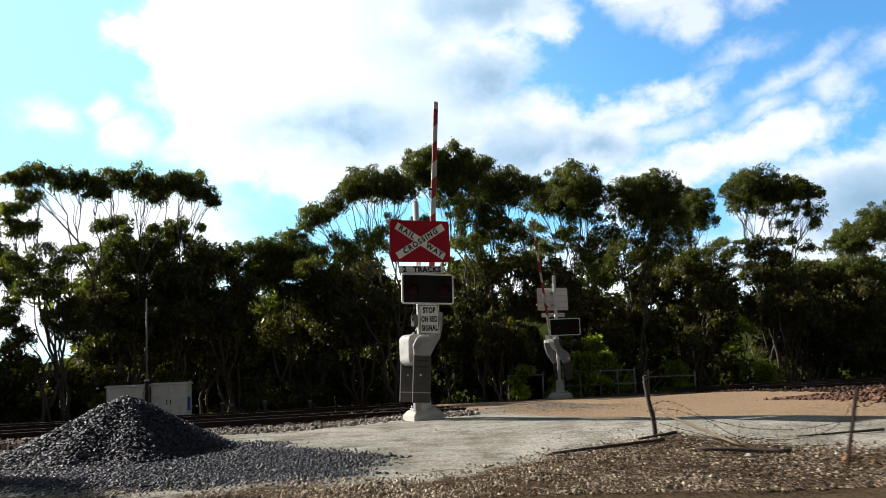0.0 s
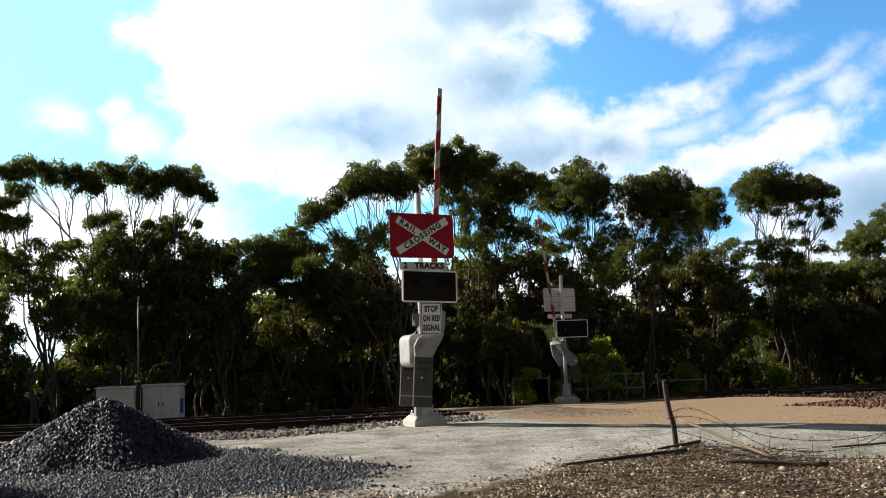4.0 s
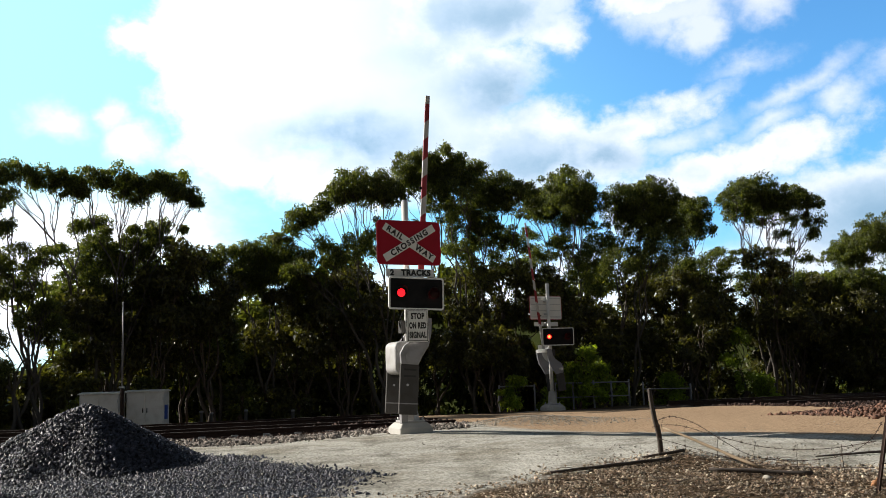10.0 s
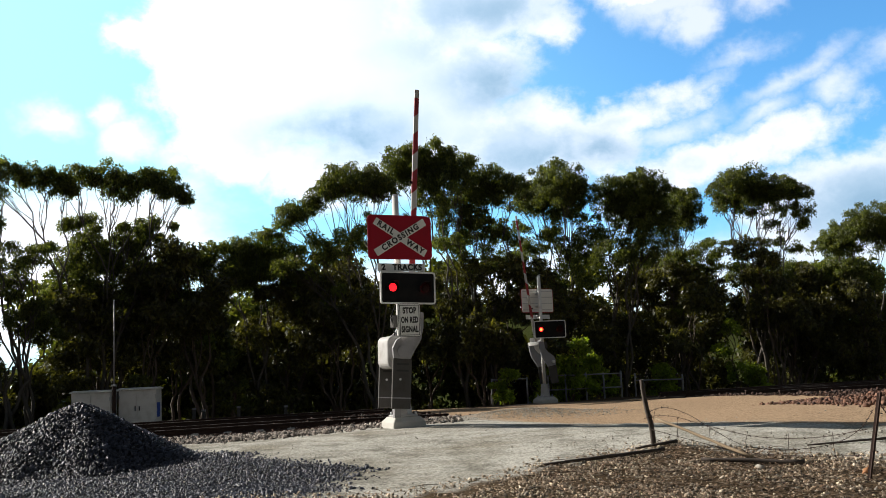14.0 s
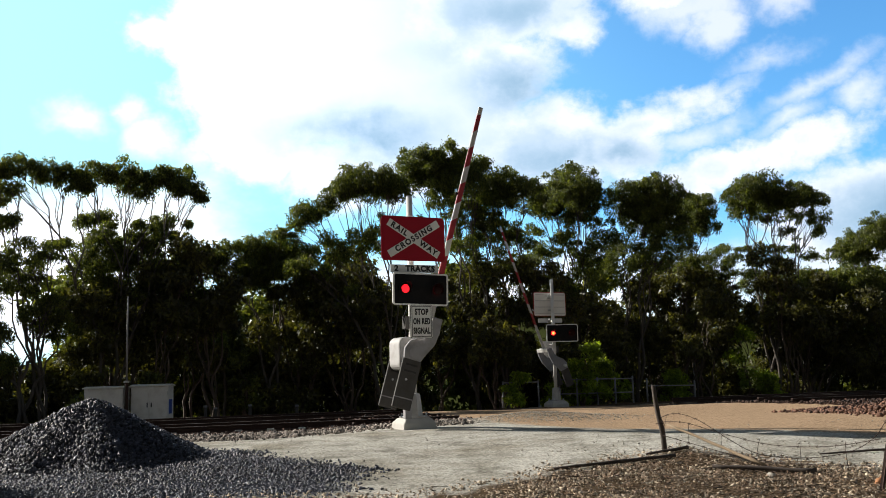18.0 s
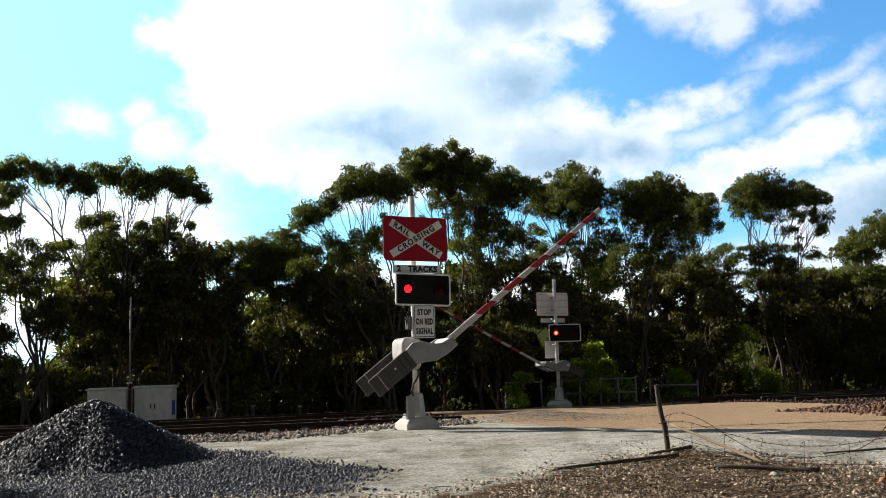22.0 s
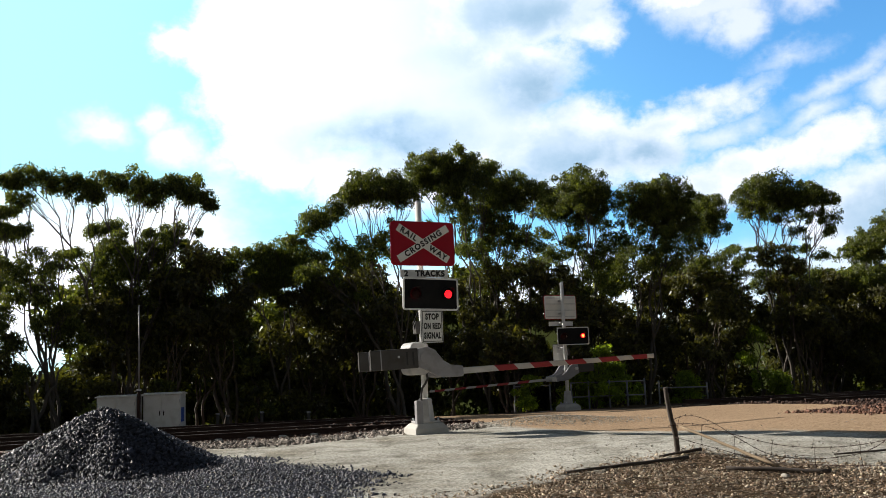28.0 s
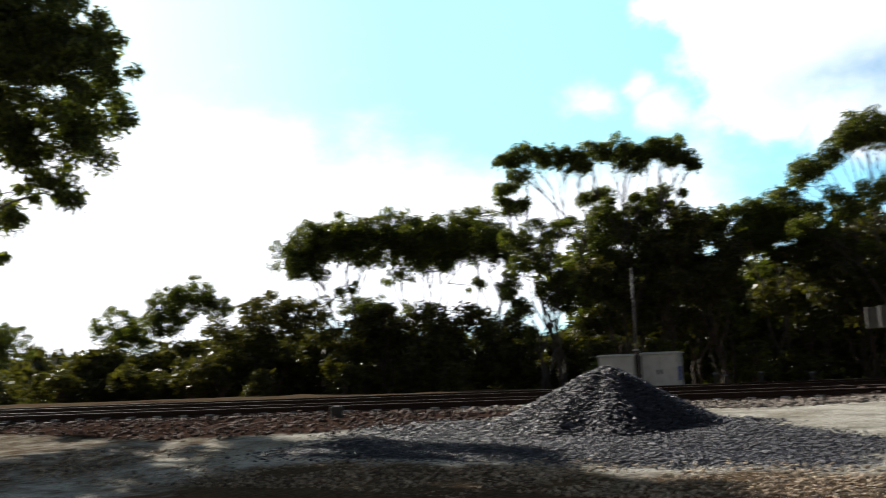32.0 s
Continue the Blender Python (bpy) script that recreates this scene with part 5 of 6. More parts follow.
gum_tree(-1.9, 35.2, [(-3.2, 0.0, 7.2, 0.75), (-3.7, -0.5, 6.5, 0.43), (-2.5, -0.1, 7.3, 0.54), (-1.2, -0.1, 8.6, 0.86), (-1.8, -0.3, 8.0, 0.63), (-0.8, 0.7, 8.3, 0.95), (0.0, -0.4, 8.3, 0.86), (0.5, -0.1, 8.0, 0.68), (-2.2, -0.5, 5.7, 0.95), (-1.2, 0.1, 6.0, 0.86), (-2.9, -0.5, 5.2, 0.95)])
gum_tree(1.4, 37.8, [(-2.2, -0.1, 9.8, 0.88), (-2.4, 0.5, 9.0, 0.92), (-0.9, -0.2, 9.9, 0.83), (-0.6, 0.1, 9.1, 1.07), (0.3, 0.6, 9.6, 0.83), (-1.2, -0.6, 8.1, 0.68), (-0.1, -0.7, 8.4, 0.92), (-1.6, -0.4, 9.5, 0.73)])
gum_tree(2.9, 38.9, [(-0.7, 0.5, 9.0, 0.95), (0.1, 0.2, 9.0, 0.95), (-1.0, -0.3, 7.9, 0.75), (-1.7, -0.1, 7.9, 0.6), (0.7, -0.6, 8.4, 0.85), (-2.0, 0.1, 6.5, 0.7), (-1.4, -0.6, 5.8, 0.6), (-0.5, 0.3, 6.9, 0.85), (0.6, 0.6, 6.6, 0.7), (-0.0, 0.7, 5.7, 0.95)])
gum_tree(5.9, 40.9, [(-1.6, 0.6, 8.5, 0.9), (-0.6, 0.9, 9.2, 1.11), (0.1, -0.8, 9.0, 1.17), (0.7, -0.5, 8.7, 0.9), (-0.3, 0.8, 8.3, 1.11), (0.7, 0.4, 7.9, 1.01), (-1.5, 0.1, 6.1, 0.8), (-0.3, 0.8, 6.6, 0.9), (0.9, 0.1, 5.7, 0.9), (1.5, 0.3, 6.7, 0.9), (-1.0, -0.2, 4.9, 0.96), (0.3, -0.6, 4.7, 1.01)])
gum_tree(8.1, 40.5, [(0.1, -0.1, 8.6, 0.9), (1.0, -0.8, 8.6, 1.01), (1.9, -0.6, 8.6, 0.96), (0.7, 0.6, 7.7, 1.17), (1.7, -0.6, 7.4, 1.22), (-0.1, -0.8, 5.7, 1.17), (1.0, -1.0, 5.6, 1.06), (1.8, -0.9, 6.4, 1.11)])
gum_tree(11.2, 42.6, [(0.4, 0.4, 8.5, 1.02), (0.8, -0.5, 8.5, 0.79), (1.0, -0.6, 7.4, 0.68), (0.2, -0.8, 7.3, 0.96), (1.8, 0.4, 6.1, 0.91), (2.3, -0.7, 5.5, 0.96), (0.4, -0.6, 5.5, 1.07)])
gum_tree(14.8, 42.7, [(-0.8, -0.6, 8.8, 1.16), (0.0, -0.9, 9.1, 1.1), (0.5, -0.8, 8.3, 0.93), (-0.4, 0.5, 8.3, 0.87), (1.3, -1.1, 8.6, 1.05), (1.8, -1.5, 8.4, 0.96), (2.4, -0.8, 7.7, 0.64), (2.1, -1.2, 7.0, 0.44), (-0.8, 1.2, 9.0, 0.7)])
gum_tree(17.7, 45.2, [(-1.0, -0.4, 5.0, 1.25), (0.3, -0.0, 5.1, 1.06), (1.2, 0.1, 5.3, 0.87), (1.8, -0.9, 4.9, 1.12), (3.4, -0.3, 4.6, 1.12), (-2.0, 0.7, 5.2, 1.06)])
gum_tree(21.4, 45.9, [(-0.2, -0.5, 7.1, 1.37), (-0.9, 0.2, 7.0, 0.91), (-1.8, -0.2, 6.3, 0.72), (0.8, -0.6, 7.4, 1.69), (-0.6, -0.3, 6.3, 0.72), (2.4, -0.3, 6.7, 1.95)])
# the row that runs on past the cabinets
gum_tree(-22.9, 32.6, [(-2.4, -1.0, 5.7, 0.97), (-1.3, -0.9, 6.2, 1.09), (0.2, -0.8, 6.4, 1.09), (0.8, 0.1, 6.3, 1.0), (0.6, -0.1, 5.5, 0.94), (-1.4, -1.5, 5.0, 0.82), (-0.3, -0.7, 5.8, 1.0)])
gum_tree(-20.2, 33.5, [(-1.0, 0.1, 6.6, 1.16), (0.4, -0.4, 6.0, 1.1), (1.4, 0.1, 6.0, 1.27), (-1.4, -0.0, 5.7, 1.21), (0.4, 0.4, 5.3, 1.1), (1.4, 1.7, 5.6, 0.98), (-1.6, -1.1, 3.4, 0.58)])
gum_tree(-36.9, 33.3, [(-1.0, 0.0, 3.2, 1.4), (-0.3, 0.1, 2.5, 1.03)])
gum_tree(-32.0, 32.8, [(-1.3, -0.6, 3.9, 1.29), (-0.4, 0.2, 4.6, 1.08), (0.8, 0.8, 3.8, 0.75), (-0.6, -1.6, 3.2, 0.88)])
gum_tree(-45.5, 30.5, [(1.4, 1.0, 2.6, 1.46), (-0.7, 0.5, 3.0, 1.62)])
bushy_tree(-24.4, 28.9, [(-0.5, 0.3, 3.0, 1.45), (-1.4, -0.4, 2.1, 1.4), (1.3, 0.7, 2.8, 1.34), (0.0, 0.3, 1.6, 1.57), (-1.0, -0.2, 1.0, 1.4)])
bushy_tree(-20.6, 30.2, [(-0.7, -0.2, 1.7, 1.51), (0.7, 1.0, 1.8, 1.35), (0.1, 0.1, 0.8, 1.67)])
bushy_tree(-16.3, 30.5, [(-1.2, -0.4, 1.7, 1.28), (0.1, 0.3, 2.1, 1.23), (1.4, 0.4, 1.6, 1.28), (-0.5, 0.4, 0.6, 1.53)])
gum_tree(-16.9, 33.5, [(-0.7, 0.4, 6.4, 1.05), (0.4, -0.5, 5.5, 1.11), (-1.1, 0.2, 5.8, 0.94), (0.4, 1.0, 5.2, 0.72), (0.6, 0.6, 3.9, 0.5)])
bushy_tree(2.4, 39.2, [(-0.6, -0.7, 4.8, 1.16), (0.8, 0.6, 5.2, 1.16), (1.8, -0.7, 4.8, 1.16), (-0.2, 0.7, 3.5, 1.51), (1.4, 0.2, 3.4, 1.51), (2.5, -0.8, 3.3, 1.26)])
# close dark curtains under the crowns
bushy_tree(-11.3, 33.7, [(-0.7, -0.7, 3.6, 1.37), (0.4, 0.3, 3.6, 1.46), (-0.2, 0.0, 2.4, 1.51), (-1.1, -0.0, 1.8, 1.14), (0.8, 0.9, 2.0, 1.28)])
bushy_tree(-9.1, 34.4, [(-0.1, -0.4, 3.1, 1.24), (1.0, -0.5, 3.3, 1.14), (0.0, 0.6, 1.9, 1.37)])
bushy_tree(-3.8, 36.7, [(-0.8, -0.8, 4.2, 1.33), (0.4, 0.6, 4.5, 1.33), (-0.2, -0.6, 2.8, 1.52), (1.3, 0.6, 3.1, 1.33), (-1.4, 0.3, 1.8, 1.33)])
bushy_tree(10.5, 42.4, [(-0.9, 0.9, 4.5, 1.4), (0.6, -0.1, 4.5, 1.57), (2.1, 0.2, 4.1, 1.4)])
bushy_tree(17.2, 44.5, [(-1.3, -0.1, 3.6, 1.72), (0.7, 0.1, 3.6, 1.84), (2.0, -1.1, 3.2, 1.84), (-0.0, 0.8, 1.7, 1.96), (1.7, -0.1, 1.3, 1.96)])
gum_tree(-27.5, 10.8, [(7.4, 5.7, 9.3, 1.3), (6.6, 5.3, 10.1, 1.5), (6.4, 7.2, 8.4, 1.05), (6.2, 6.1, 7.3, 1.15), (6.6, 4.7, 8.2, 1.4), (6.2, 5.6, 6.0, 0.7), (5.5, 4.7, 7.0, 1.1), (5.8, 3.8, 9.3, 1.7), (4.0, 3.6, 8.4, 1.7), (4.9, 2.2, 10.0, 1.8), (4.1, 2.2, 6.7, 1.5), (4.7, 3.7, 5.8, 1.1), (3.6, 1.4, 8.7, 1.7), (5.2, 4.8, 11.7, 1.7), (2.3, 0.4, 10.0, 1.8), (1.5, -0.3, 8.0, 1.6), (3.7, 0.8, 11.2, 1.7)], None, 0.62, 0.16,
         "large eucalypt with drooping dark foliage near the track", 0.15)


def thicket():
    """Bushes between and under the tall trees, all along the far side of the tracks."""
    r = random.Random(12)
    s = -34.0
    while s < 34:
        far = s > 26 or s < -22
        o = r.uniform(12.5, 17.5)
        h = r.uniform(5.0, 7.2) * (0.52 if s < -9.5 else 1.0 if s < 7 else 0.84)
        p = on_track(s, o)
        z = gh(p.x, p.y)
        w = r.uniform(1.4, 2.1)
        cl = []
        az = math.degrees(math.atan2(p.x, p.y))
        gap = -31 < az < -20.9
        if gap:
            h = 2.1
        elif 5 < s < 9.5:
            h = 3.2
        elif -3.9 < s < -1.9:
            h = 1.7
        elif az < -40:
            h = 1.7
        bare = 0.0 if gap or r.random() < 0.2 else r.uniform(0.42, 0.62)
        for k in range(r.randint(5, 7)):
            u = bare + (1 - bare) * (k + 0.5) / 6
            rad = w * r.uniform(0.5, 0.8) * (1.05 - 0.4 * u)
            cl.append((r.uniform(-1, 1) * w * 0.7, r.uniform(-1, 1) * w * 0.6, z + 0.35 + u * (h - 0.6), rad))
        bushy_tree(p.x, p.y, cl, None, 0.35 if far else 0.85 if az < -20 else 0.62, "", 0.2)
        s += r.uniform(1.3, 2.1)
    # closed rows behind, which shut off the hillside
    for row, (o0, o1) in enumerate(((18.5, 21), (22.5, 25.5))):
        s = -32.0 + row
        while s < (40, 9)[row]:
            p = on_track(s, r.uniform(o0, o1))
            z = gh(p.x, p.y)
            h = r.uniform(5.0, 7.0) * (0.42 if s < -10 else 1.0)
            if -31 < math.degrees(math.atan2(p.x, p.y)) < -20.9:
                h = 2.4
            elif -3.6 < s < -0.9:
                h = (2.6, 5.4)[row]
            elif -6 < s < -2.0:
                h *= 0.8
            elif 7.5 < s < 11:
                h *= 0.6
            cl = [(r.uniform(-1.1, 1.1), r.uniform(-0.8, 0.8), z + h * (0.10 + 0.17 * k), r.uniform(1.1, 1.6)) for k in range(6)]
            bushy_tree(p.x, p.y, cl, OLIVE if r.random() < 0.4 and s > -12 else None, 0.52, "", 0.36, k=44)
            s += r.uniform(2.3, 3.3)
    # low bushes at the shade's edge; LEAF3 puts sunlight into their leaf colour
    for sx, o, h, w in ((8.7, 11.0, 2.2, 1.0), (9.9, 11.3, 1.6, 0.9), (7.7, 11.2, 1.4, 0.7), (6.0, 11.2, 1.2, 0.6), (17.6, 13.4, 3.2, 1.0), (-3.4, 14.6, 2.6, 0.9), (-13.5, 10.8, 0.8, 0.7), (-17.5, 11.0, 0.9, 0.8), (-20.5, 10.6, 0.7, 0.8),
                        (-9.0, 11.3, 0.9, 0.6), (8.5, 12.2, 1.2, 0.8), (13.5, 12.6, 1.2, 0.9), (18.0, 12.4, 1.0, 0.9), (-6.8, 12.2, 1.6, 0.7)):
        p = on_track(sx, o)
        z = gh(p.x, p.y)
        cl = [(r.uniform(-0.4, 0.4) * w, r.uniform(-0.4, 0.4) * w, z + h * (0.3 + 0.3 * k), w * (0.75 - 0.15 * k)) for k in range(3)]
        bushy_tree(p.x, p.y, cl, LEAF3 if sx > 0 else OLIVE if sx > -12 else None, 0.8, "low bush with sunlit green put into its leaf colour" if sx > 0 else "low olive green bush at the edge of the shade", 0.16, "sunlit bushes")


thicket()


def far_woods():
    """Scattered trees on the far hillside, as one mass of leaves."""
    r = random.Random(5)
    cl = []
    for _ in range(60):
        s, o = r.uniform(-160, 170), r.uniform(75, 230)
        p = on_track(s, o)
        z = gh(p.x, p.y)
        k = r.uniform(1.6, 3.2)
        for j in range(3):
            cl.append((p.x + r.uniform(-1, 1) * k, p.y, z + k * (0.7 + 0.5 * j), k * r.uniform(0.6, 0.9)))
    for _ in range(90):
        s, o = r.uniform(-170, -35), r.uniform(30, 70)
        p = on_track(s, o)
        z = gh(p.x, p.y)
        cl.append((p.x, p.y, z + r.uniform(0.5, 1.6), r.uniform(1.0, 1.7)))
    tagged(new("far_woods", leaves_mesh("far_woods", cl, LEAF2, 0.14, 1.1, 0.4, 0.8, 26)), "dark scattered trees on the distant hillside", "woods", kind="stuff")


far_woods()

# ---- things beside the tracks ----


def relay_cabinet(m, w, blue):
    th = thing("relay_cabinet", "pale grey trackside equipment cabinet with double doors", "equipment cabinet", m, group="relay cabinets")
    h, d = 1.12, 0.62
    part("body", box(0, 0, h / 2, w, d, h, 0.015), WHITE, th)
    part("plinth", box(0, 0, -0.06, w + 0.1, d + 0.1, 0.24, 0.01, 1), CONC, th)
    bm = plate([(-d / 2 - 0.06, h + 0.004), (d / 2 + 0.06, h + 0.004), (d / 2 + 0.06, h + 0.03), (0, h + 0.07), (-d / 2 - 0.06, h + 0.03)], -w / 2 - 0.04, w / 2 + 0.04)
    bmesh.ops.rotate(bm, cent=(0, 0, 0), matrix=Matrix.Rotation(math.pi / 2, 3, "Z"), verts=bm.verts)
    part("roof", bm, WHITE, th, "low pitched white lid")
    for sx in (-1, 1):
        dr = part("door", box(sx * w / 4, -d / 2 - 0.012, h / 2, w / 2 - 0.03, 0.022, h - 0.1, 0.004, 1), WHITE, th)
        part("handle", box(sx * 0.06, -d / 2 - 0.035, h * 0.52, 0.025, 0.025, 0.14, 0.005, 1), BLACK, dr)
        for z in (0.2, h - 0.2):
            part("hinge", tube([(sx * (w / 2 - 0.03), -d / 2 - 0.03, z - 0.05), (sx * (w / 2 - 0.03), -d / 2 - 0.03, z + 0.05)], 0.012, 6), GALV, dr)
    if blue:
        part("blue_panel", box(w / 2 + 0.008, -0.1, 0.52, 0.012, 0.34, 0.42, 0.003, 1), BLUEP, th, "blue notice on the side")
    return th


relay_cabinet(pose(-9.87, 28.2, gh(-9.87, 28.2) - 0.14, 0, 0, 2), 1.14, False)
relay_cabinet(pose(-8.62, 28.5, gh(-8.62, 28.5) - 0.12, 0, 0, 2), 1.10, True)


def aerial_pole(x, y):
    z = gh(x, y)
    th = thing("aerial_pole", "thin galvanised aerial pole beside the cabinets", "pole", pose(x, y, z))
    part("lower_tube", tube([(0, 0, -0.1), (0, 0, 1.15)], 0.055, 10), RUST, th, "dark lower sleeve")
    part("upper_tube", tube([(0, 0, 1.15), (0, 0, 3.62)], [0.03, 0.024], 8), ARMGREY, th)
    part("clamp", box(0, 0, 1.15, 0.14, 0.12, 0.06, 0.01, 1), GALV, th)
    part("tip", tube([(0, 0, 3.62), (0, 0, 3.66)], [0.03, 0.012], 8), WHITE, th)


aerial_pole(-9.20, 27.9)


def marker_post(x, y, h):
    th = thing("marker_post", "short dull grey trackside marker post", "post", pose(x, y, gh(x, y)), group="marker posts")
    part("stake", box(0, 0, h / 2 - 0.1, 0.10, 0.06, h + 0.2, 0.01, 1), GREYP, th)
    part("cap", box(0, 0, h + 0.02, 0.12, 0.08, 0.06, 0.012, 1), ARMGREY, th, "white cap")


for x, y, h in ((-7.28, 29.5, 0.36), (-7.0, 29.6, 0.30), (-5.95, 29.7, 0.36), (-4.6, 30.4, 0.3)):
    marker_post(x, y, h)


def pipe_fence():
    """Post and rail fence beyond the far signal, and a gap where the rails end."""
    def run(posts, rails, label):
        x0, y0 = posts[0][0], posts[0][1]
        th = thing("pipe_fence", label, "fence", pose(x0, y0, 0), group="pipe fences")
        for x, y, top in posts:
            z = gh(x, y)
            part("post", tube([(x - x0, y - y0, z - 0.2), (x - x0, y - y0, top), (x - x0, y - y0, top + 0.015)], [0.034, 0.034, 0.02], 8), MIDGREY, th)
        for a, b, za, zb in rails:
            (xa, ya, _), (xb, yb, _) = posts[a], posts[b]
            part("rail", tube([(xa - x0, ya - y0 - 0.04, za), (xb - x0, yb - y0 - 0.04, zb)], 0.024, 8), MIDGREY, th)
    run([(4.35, 35.0, 0.72), (5.0, 35.0, 0.7), (5.76, 35.0, 0.73), (6.42, 35.05, 0.7), (7.08, 35.1, 0.74)], [(0, 4, 0.68, 0.66), (0, 4, 0.16, 0.16)], "galvanised post and rail fence beside the road")
    run([(2.3, 35.3, 0.66), (3.6, 35.2, 0.66)], [(0, 1, 0.62, 0.62)], "short galvanised rail beside the road")
    run([(7.75, 35.8, 0.62), (9.6, 36.0, 0.5)], [(0, 1, 0.36, 0.33)], "low single rail fence at the edge of the trees")


pipe_fence()

# ---- broken fence in the foreground ----


def rough_post(name, a, b, r0, r1, mat, label, category, group="", sides=9):
    """A weathered, slightly crooked post from a to b."""
    a, b = Vector(a), Vector(b)
    th = thing(name, label, category, pose(*a), group=group)
    n = 8
    pts = [(b - a) * (k / n) + (Vector((random.uniform(-1, 1), random.uniform(-1, 1), random.uniform(-1, 1))) * r0 * 0.22 if 0 < k < n else Vector()) for k in range(n + 1)]
    bm = tube(pts, [(r0 + (r1 - r0) * k / n) * random.uniform(0.92, 1.08) for k in range(n + 1)], sides)
    for v in bm.verts:
        v.co += Vector((random.uniform(-1, 1), random.uniform(-1, 1), random.uniform(-1, 1))) * r0 * 0.10
    part("shaft", bm, mat, th)
    return th


lp = rough_post("leaning_fence_post", (3.06, 13.04, gh(3.06, 13.04) - 0.25), (2.90, 13.0, 0.79), 0.035, 0.031, TIMBER, "weathered grey timber fence post leaning over", "fence post")
part("wire_tie", tube([(-0.16, -0.06, 0.62), (-0.11, -0.09, 0.63), (-0.05, -0.06, 0.62)], 0.006, 5), RUST, lp)
# dark rod added to draw the shadow line of a low bank edge
rough_post("shadow_line", (4.85, 12.35, gh(4.85, 12.35) + 0.02), (6.3, 12.85, gh(6.3, 12.85) + 0.03), 0.010, 0.020, TIMBER, "thin dark rod laid as a shadow line on the apron", "branch")
rough_post("fallen_post", (1.36, 11.85, gh(1.36, 11.85) + 0.03), (3.0, 12.40, gh(3.0, 12.4) + 0.04), 0.018, 0.028, TIMBER, "fallen weathered post lying on the gravel", "fallen post")
rough_post("dead_log", (3.22, 11.50, gh(3.22, 11.5) + 0.05), (4.30, 11.08, gh(4.3, 11.08) + 0.03), 0.022, 0.033, TIMBER, "dark dead branch lying on the gravel", "log")
rough_post("dead_stick", (2.7, 12.75, gh(2.7, 12.75) + 0.02), (3.3, 12.9, gh(3.3, 12.9) + 0.06), 0.014, 0.024, TIMBER, "dark broken stick at the foot of the post", "stick")
rough_post("bleached_pole", (3.87, 11.58, gh(3.87, 11.58) + 0.03), (3.02, 12.92, 0.28), 0.021, 0.017, PALE_STICK, "pale stripped pole leaning on the fence post", "pole")


def star_picket(a, b):
    a, b = Vector(a), Vector(b)
    th = thing("star_picket", "rusty steel star picket with wires", "fence post", pose(*a))
    bm = bmesh.new()
    d = b - a
    for k in range(3):
        ang = radians(120 * k + 20)
        w = Vector((math.cos(ang), math.sin(ang), 0)) * 0.026
        t = Vector((-math.sin(ang), math.cos(ang), 0)) * 0.005
        v = [bm.verts.new(p) for p in (-t, w - t, w + t, t, d - t, d + w - t, d + w + t, d + t)]
        for f in ((0, 1, 2, 3), (4, 5, 6, 7), (0, 1, 5, 4), (1, 2, 6, 5), (2, 3, 7, 6), (3, 0, 4, 7)):
            bm.faces.new([v[i] for i in f])
    bmesh.ops.recalc_face_normals(bm, faces=bm.faces)
    part("stake", bm, RUST, th)
    for u in (0.45, 0.8):
        part("tie", tube([d * u + Vector((-0.04, -0.03, 0)), d * u + Vector((0.0, -0.05, 0.01)), d * u + Vector((0.04, -0.03, 0))], 0.005, 5), RUST, th)


star_picket((4.53, 10.07, gh(4.53, 10.07) - 0.2), (4.78, 10.07, 0.60))


def barbed_wire(points, label, droppers=0.0):
    """A slack rusty wire with barbs along it."""
    pts = [Vector(p) for p in points]
    o = pts[0]
    th = thing("barbed_wire", label, "wire", pose(*o), group="slack fence wires")
    path = []
    for i in range(len(pts) - 1):
        p0, p1, p2, p3 = pts[max(i - 1, 0)], pts[i], pts[i + 1], pts[min(i + 2, len(pts) - 1)]
        for k in range(6):
            u = k / 6
            path.append(0.5 * ((2 * p1) + (p2 - p0) * u + (2 * p0 - 5 * p1 + 4 * p2 - p3) * u * u + (3 * p1 - p0 - 3 * p2 + p3) * u ** 3) - o)
    path.append(pts[-1] - o)
    part("strand", tube(path, 0.0035, 5), RUST, th)
    for i in range(1, len(path) - 1, 2):
        bm = bmesh.new()
        for _ in range(2):
            d = Vector((random.uniform(-1, 1), random.uniform(-1, 1), random.uniform(-1, 1))).normalized() * 0.022
            tube([path[i] - d, path[i] + d], [0.003, 0.003], 4, bm)
        part("barb", bm, RUST, th)
        if droppers and i % 4 == 1:
            p = path[i]
            part("dropper", tube([p - Vector((0, 0, 0.06)), p + Vector((random.uniform(-0.02, 0.02), 0, droppers * 0.5)), p + Vector((random.uniform(-0.03, 0.03), 0, droppers))], 0.003, 4), RUST, th, "thin upright fence wire")


barbed_wire([(2.97, 12.95, 0.36), (3.12, 12.7, 0.42), (3.34, 12.4, 0.33), (3.6, 12.1, 0.12), (3.9, 11.9, -0.06), (4.3, 11.6, -0.1), (4.7, 11.2, -0.02), (4.9, 10.9, 0.16), (4.7, 10.1, 0.42)], "slack rusty barbed wire between leaning posts")
barbed_wire([(2.96, 12.95, 0.30), (3.2, 12.6, 0.30), (3.55, 12.2, 0.18), (4.0, 11.7, 0.06), (4.4, 11.0, 0.08), (4.62, 10.1, 0.22)], "slack rusty barbed wire between leaning posts")
barbed_wire([(2.98, 12.95, 0.12), (3.3, 12.5, 0.02), (3.8, 11.9, -0.12), (4.3, 11.2, -0.14), (4.58, 10.1, -0.05)], "slack rusty barbed wire between leaning posts", 0.26)
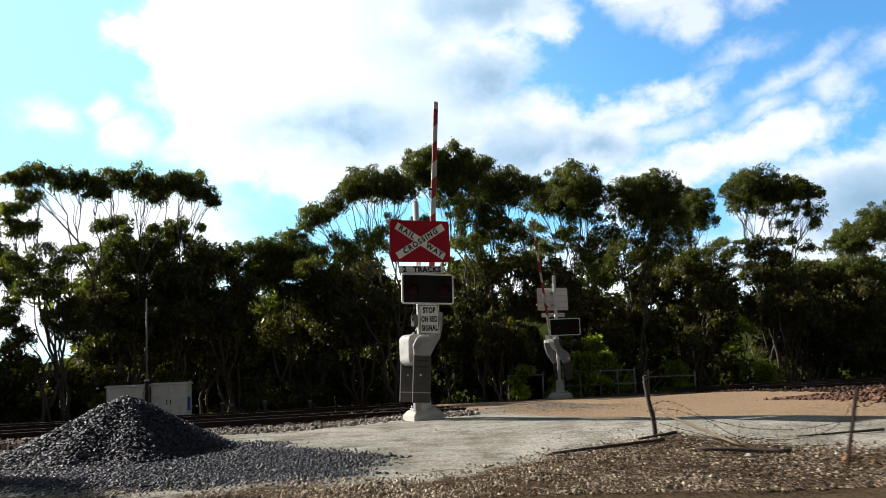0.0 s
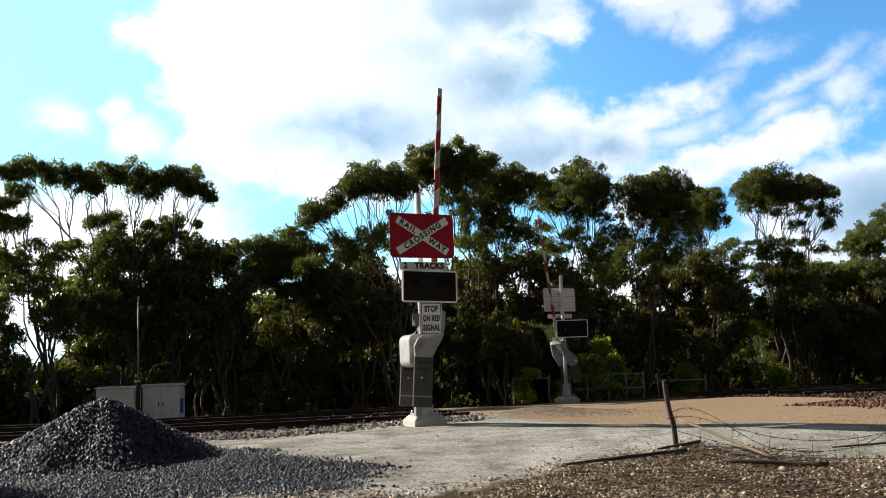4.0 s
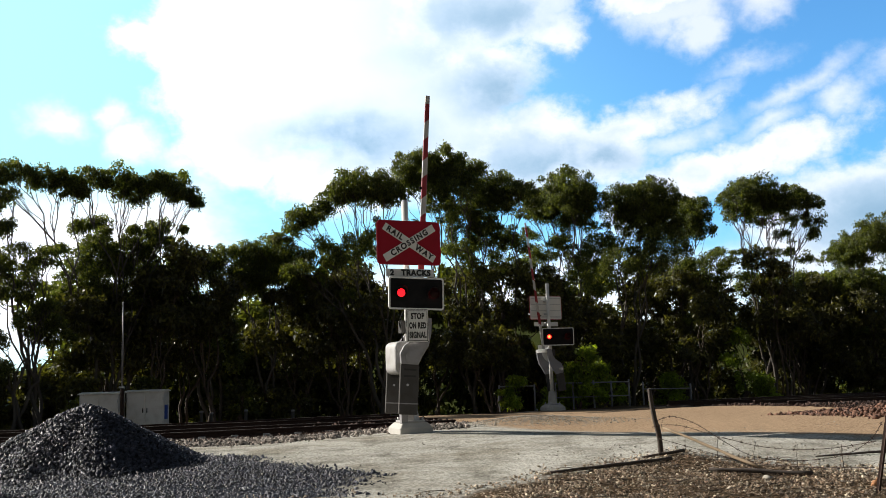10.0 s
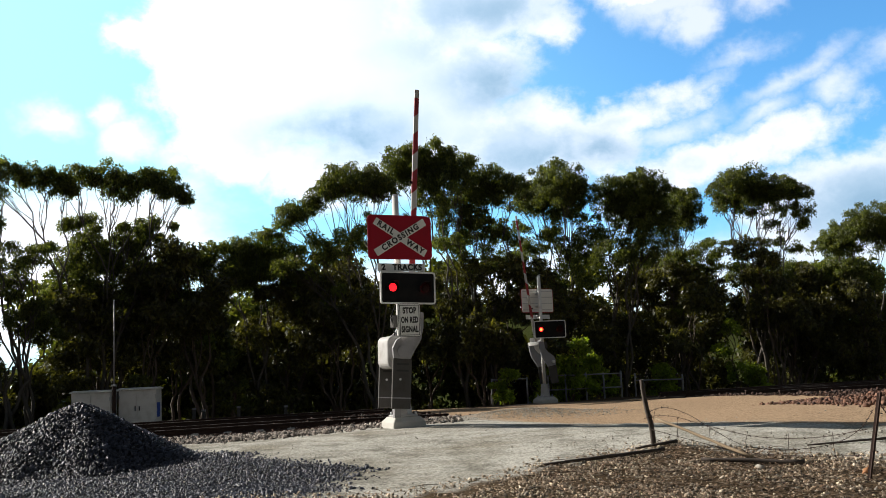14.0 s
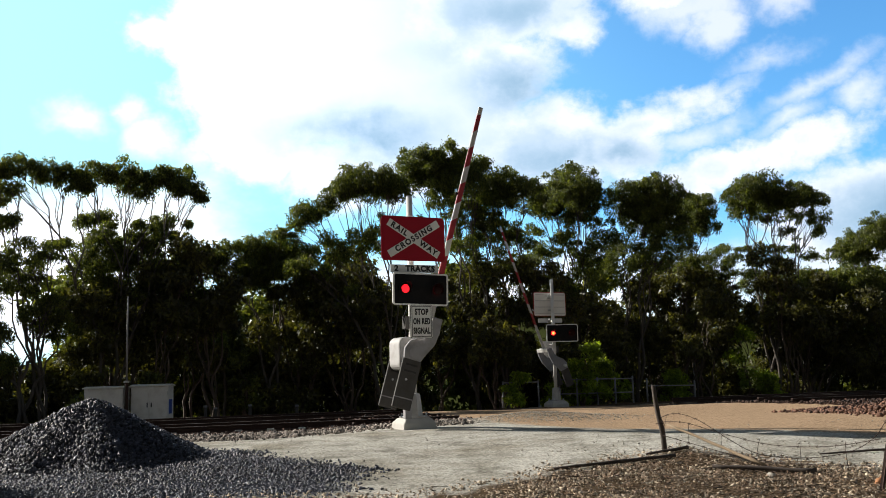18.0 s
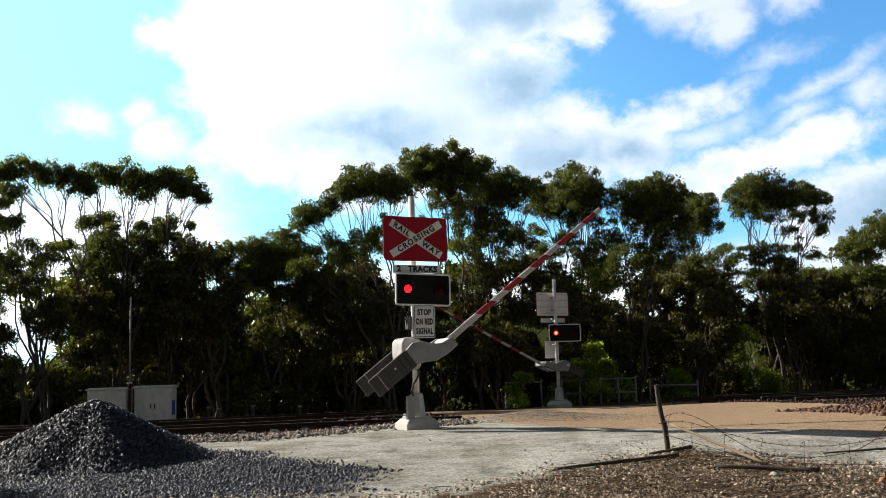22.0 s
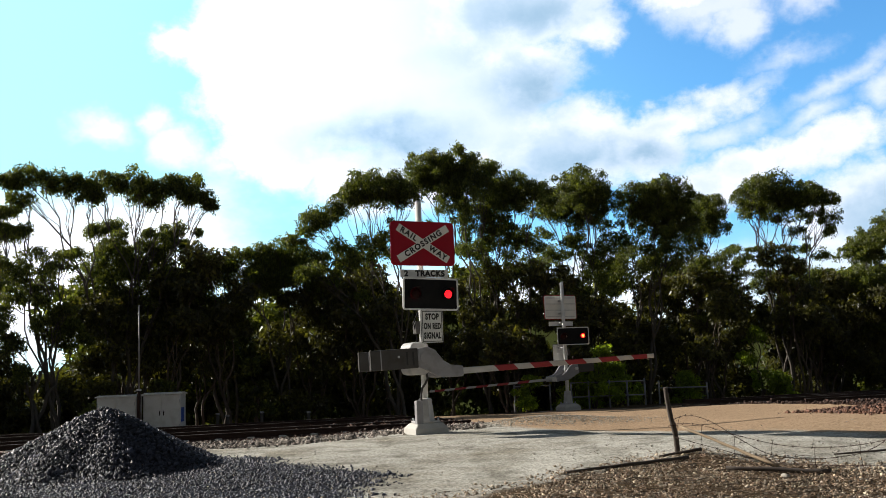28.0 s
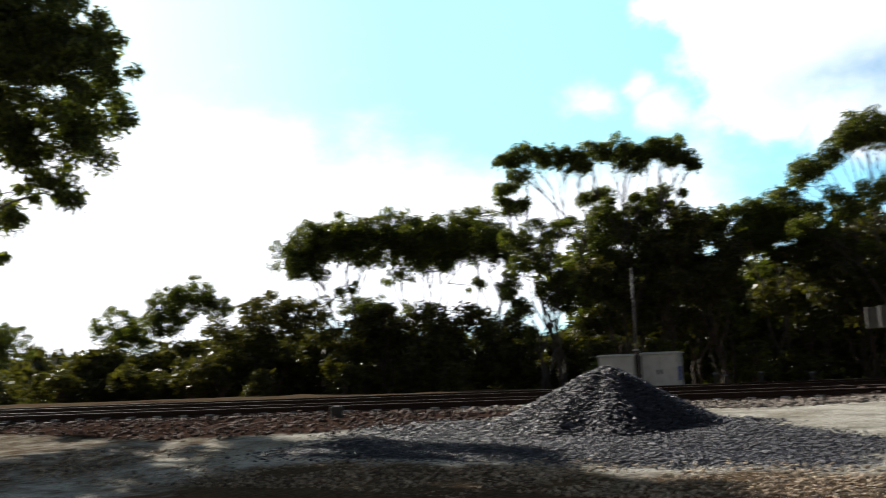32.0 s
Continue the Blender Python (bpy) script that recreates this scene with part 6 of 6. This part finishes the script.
barbed_wire([(4.75, 10.05, 0.5), (5.0, 10.4, 0.36), (5.4, 10.9, 0.38), (6.0, 11.3, 0.3)], "slack rusty barbed wire between leaning posts")


def rock(x, y, r, mat, label):
    th = tagged(new("rock", stones_mesh("rock", [(0, 0, r * 0.3)], [r], mat)), label, "rock", group="loose rocks")
    th.matrix_basis = pose(x, y, gh(x, y))


ORANGE = material("orange laterite rock", (0.42, 0.20, 0.09), 0.9, vary=0.2, scale=9, bump=0.5)
rock(3.73, 10.95, 0.05, PALESTONE, "pale rounded rock on brown gravel")
rock(4.72, 10.42, 0.07, ORANGE, "orange laterite rock beside the picket")
rock(4.85, 10.62, 0.06, ORANGE, "orange laterite rock beside the picket")
rock(4.95, 10.2, 0.05, ORANGE, "orange laterite rock beside the picket")


def concrete_block(x, y, w, h, turn, mat=CONC):
    th = thing("concrete_block", "small pale concrete block half buried in gravel", "concrete block", pose(x, y, gh(x, y), 0, 0, turn), group="concrete blocks")
    part("block", box(0, 0, h / 2 - 0.05, w, w * 0.6, h + 0.1, 0.02, 1), mat, th)


concrete_block(-6.95, 14.05, 0.32, 0.10, 20)
concrete_block(-10.93, 14.9, 0.24, 0.22, 10, GREYP)

# ---- what moves ----


def gate_rows(angles):
    return [(t, pose(0, 0, 0, 0, 0, -4) @ pose(-0.1, 0, 1.43, 0, -a, 0)) for t, a in angles]


def lamp_rows(sx, first, lit_even):
    """A lamp that turns its lit face to the front while it is on. first: when the flashing begins."""
    rows, on = [(0.0, 180)], False
    n = -1
    while True:
        t = first if n < 0 else 7.95 + 0.6625 * n
        if t > 31.8:
            break
        want = (n % 2 == 0) == lit_even
        if want != on:
            a = rows[-1][1]
            rows += [(t - 0.034, a), (t, a + 60), (t + 0.034, a + 120), (t + 0.067, a + 180)]
            on = want
        n += 1
    rows.append((32.0, rows[-1][1]))
    return [(t, pose(sx, -0.062, 0, 0, 0, a)) for t, a in rows]


def motions():
    # the clouds drift slowly off to the right of the crossing
    walk(clouds, [(t, pose(0, 0, 1.03, 0, 0, 0.09 * (12.0 - t))) for t in (0.0, 8.0, 16.0, 24.0, 32.0)])
    walk(near_arm, gate_rows([(0, 86), (16.85, 86), (17.5, 79.2), (18, 74.2), (18.5, 69.2), (19, 63.8), (19.5, 58.5), (20, 53.6), (20.5, 48.8), (21, 44.8), (22, 37.5),
                              (23, 30.6), (24, 23.8), (25, 17), (26, 11.2), (27, 6.0), (28, 2.2), (29, 0.8), (32, 0.8)]))
    walk(far_arm, gate_rows([(0, 83.6), (16.6, 83.6), (17.2, 80.5), (18, 70.5), (19, 58.8), (20, 46.5), (21, 35.5), (22, 28), (23, 21.5), (24, 14.5), (25, 7), (26, 1.5), (27, -1.5), (28, -3), (32, -3)]))
    for lamps in (near_lamps, far_lamps):
        walk(lamps[0], lamp_rows(-0.335, 7.35, False))
        walk(lamps[1], lamp_rows(0.335, 7.95, True))


motions()
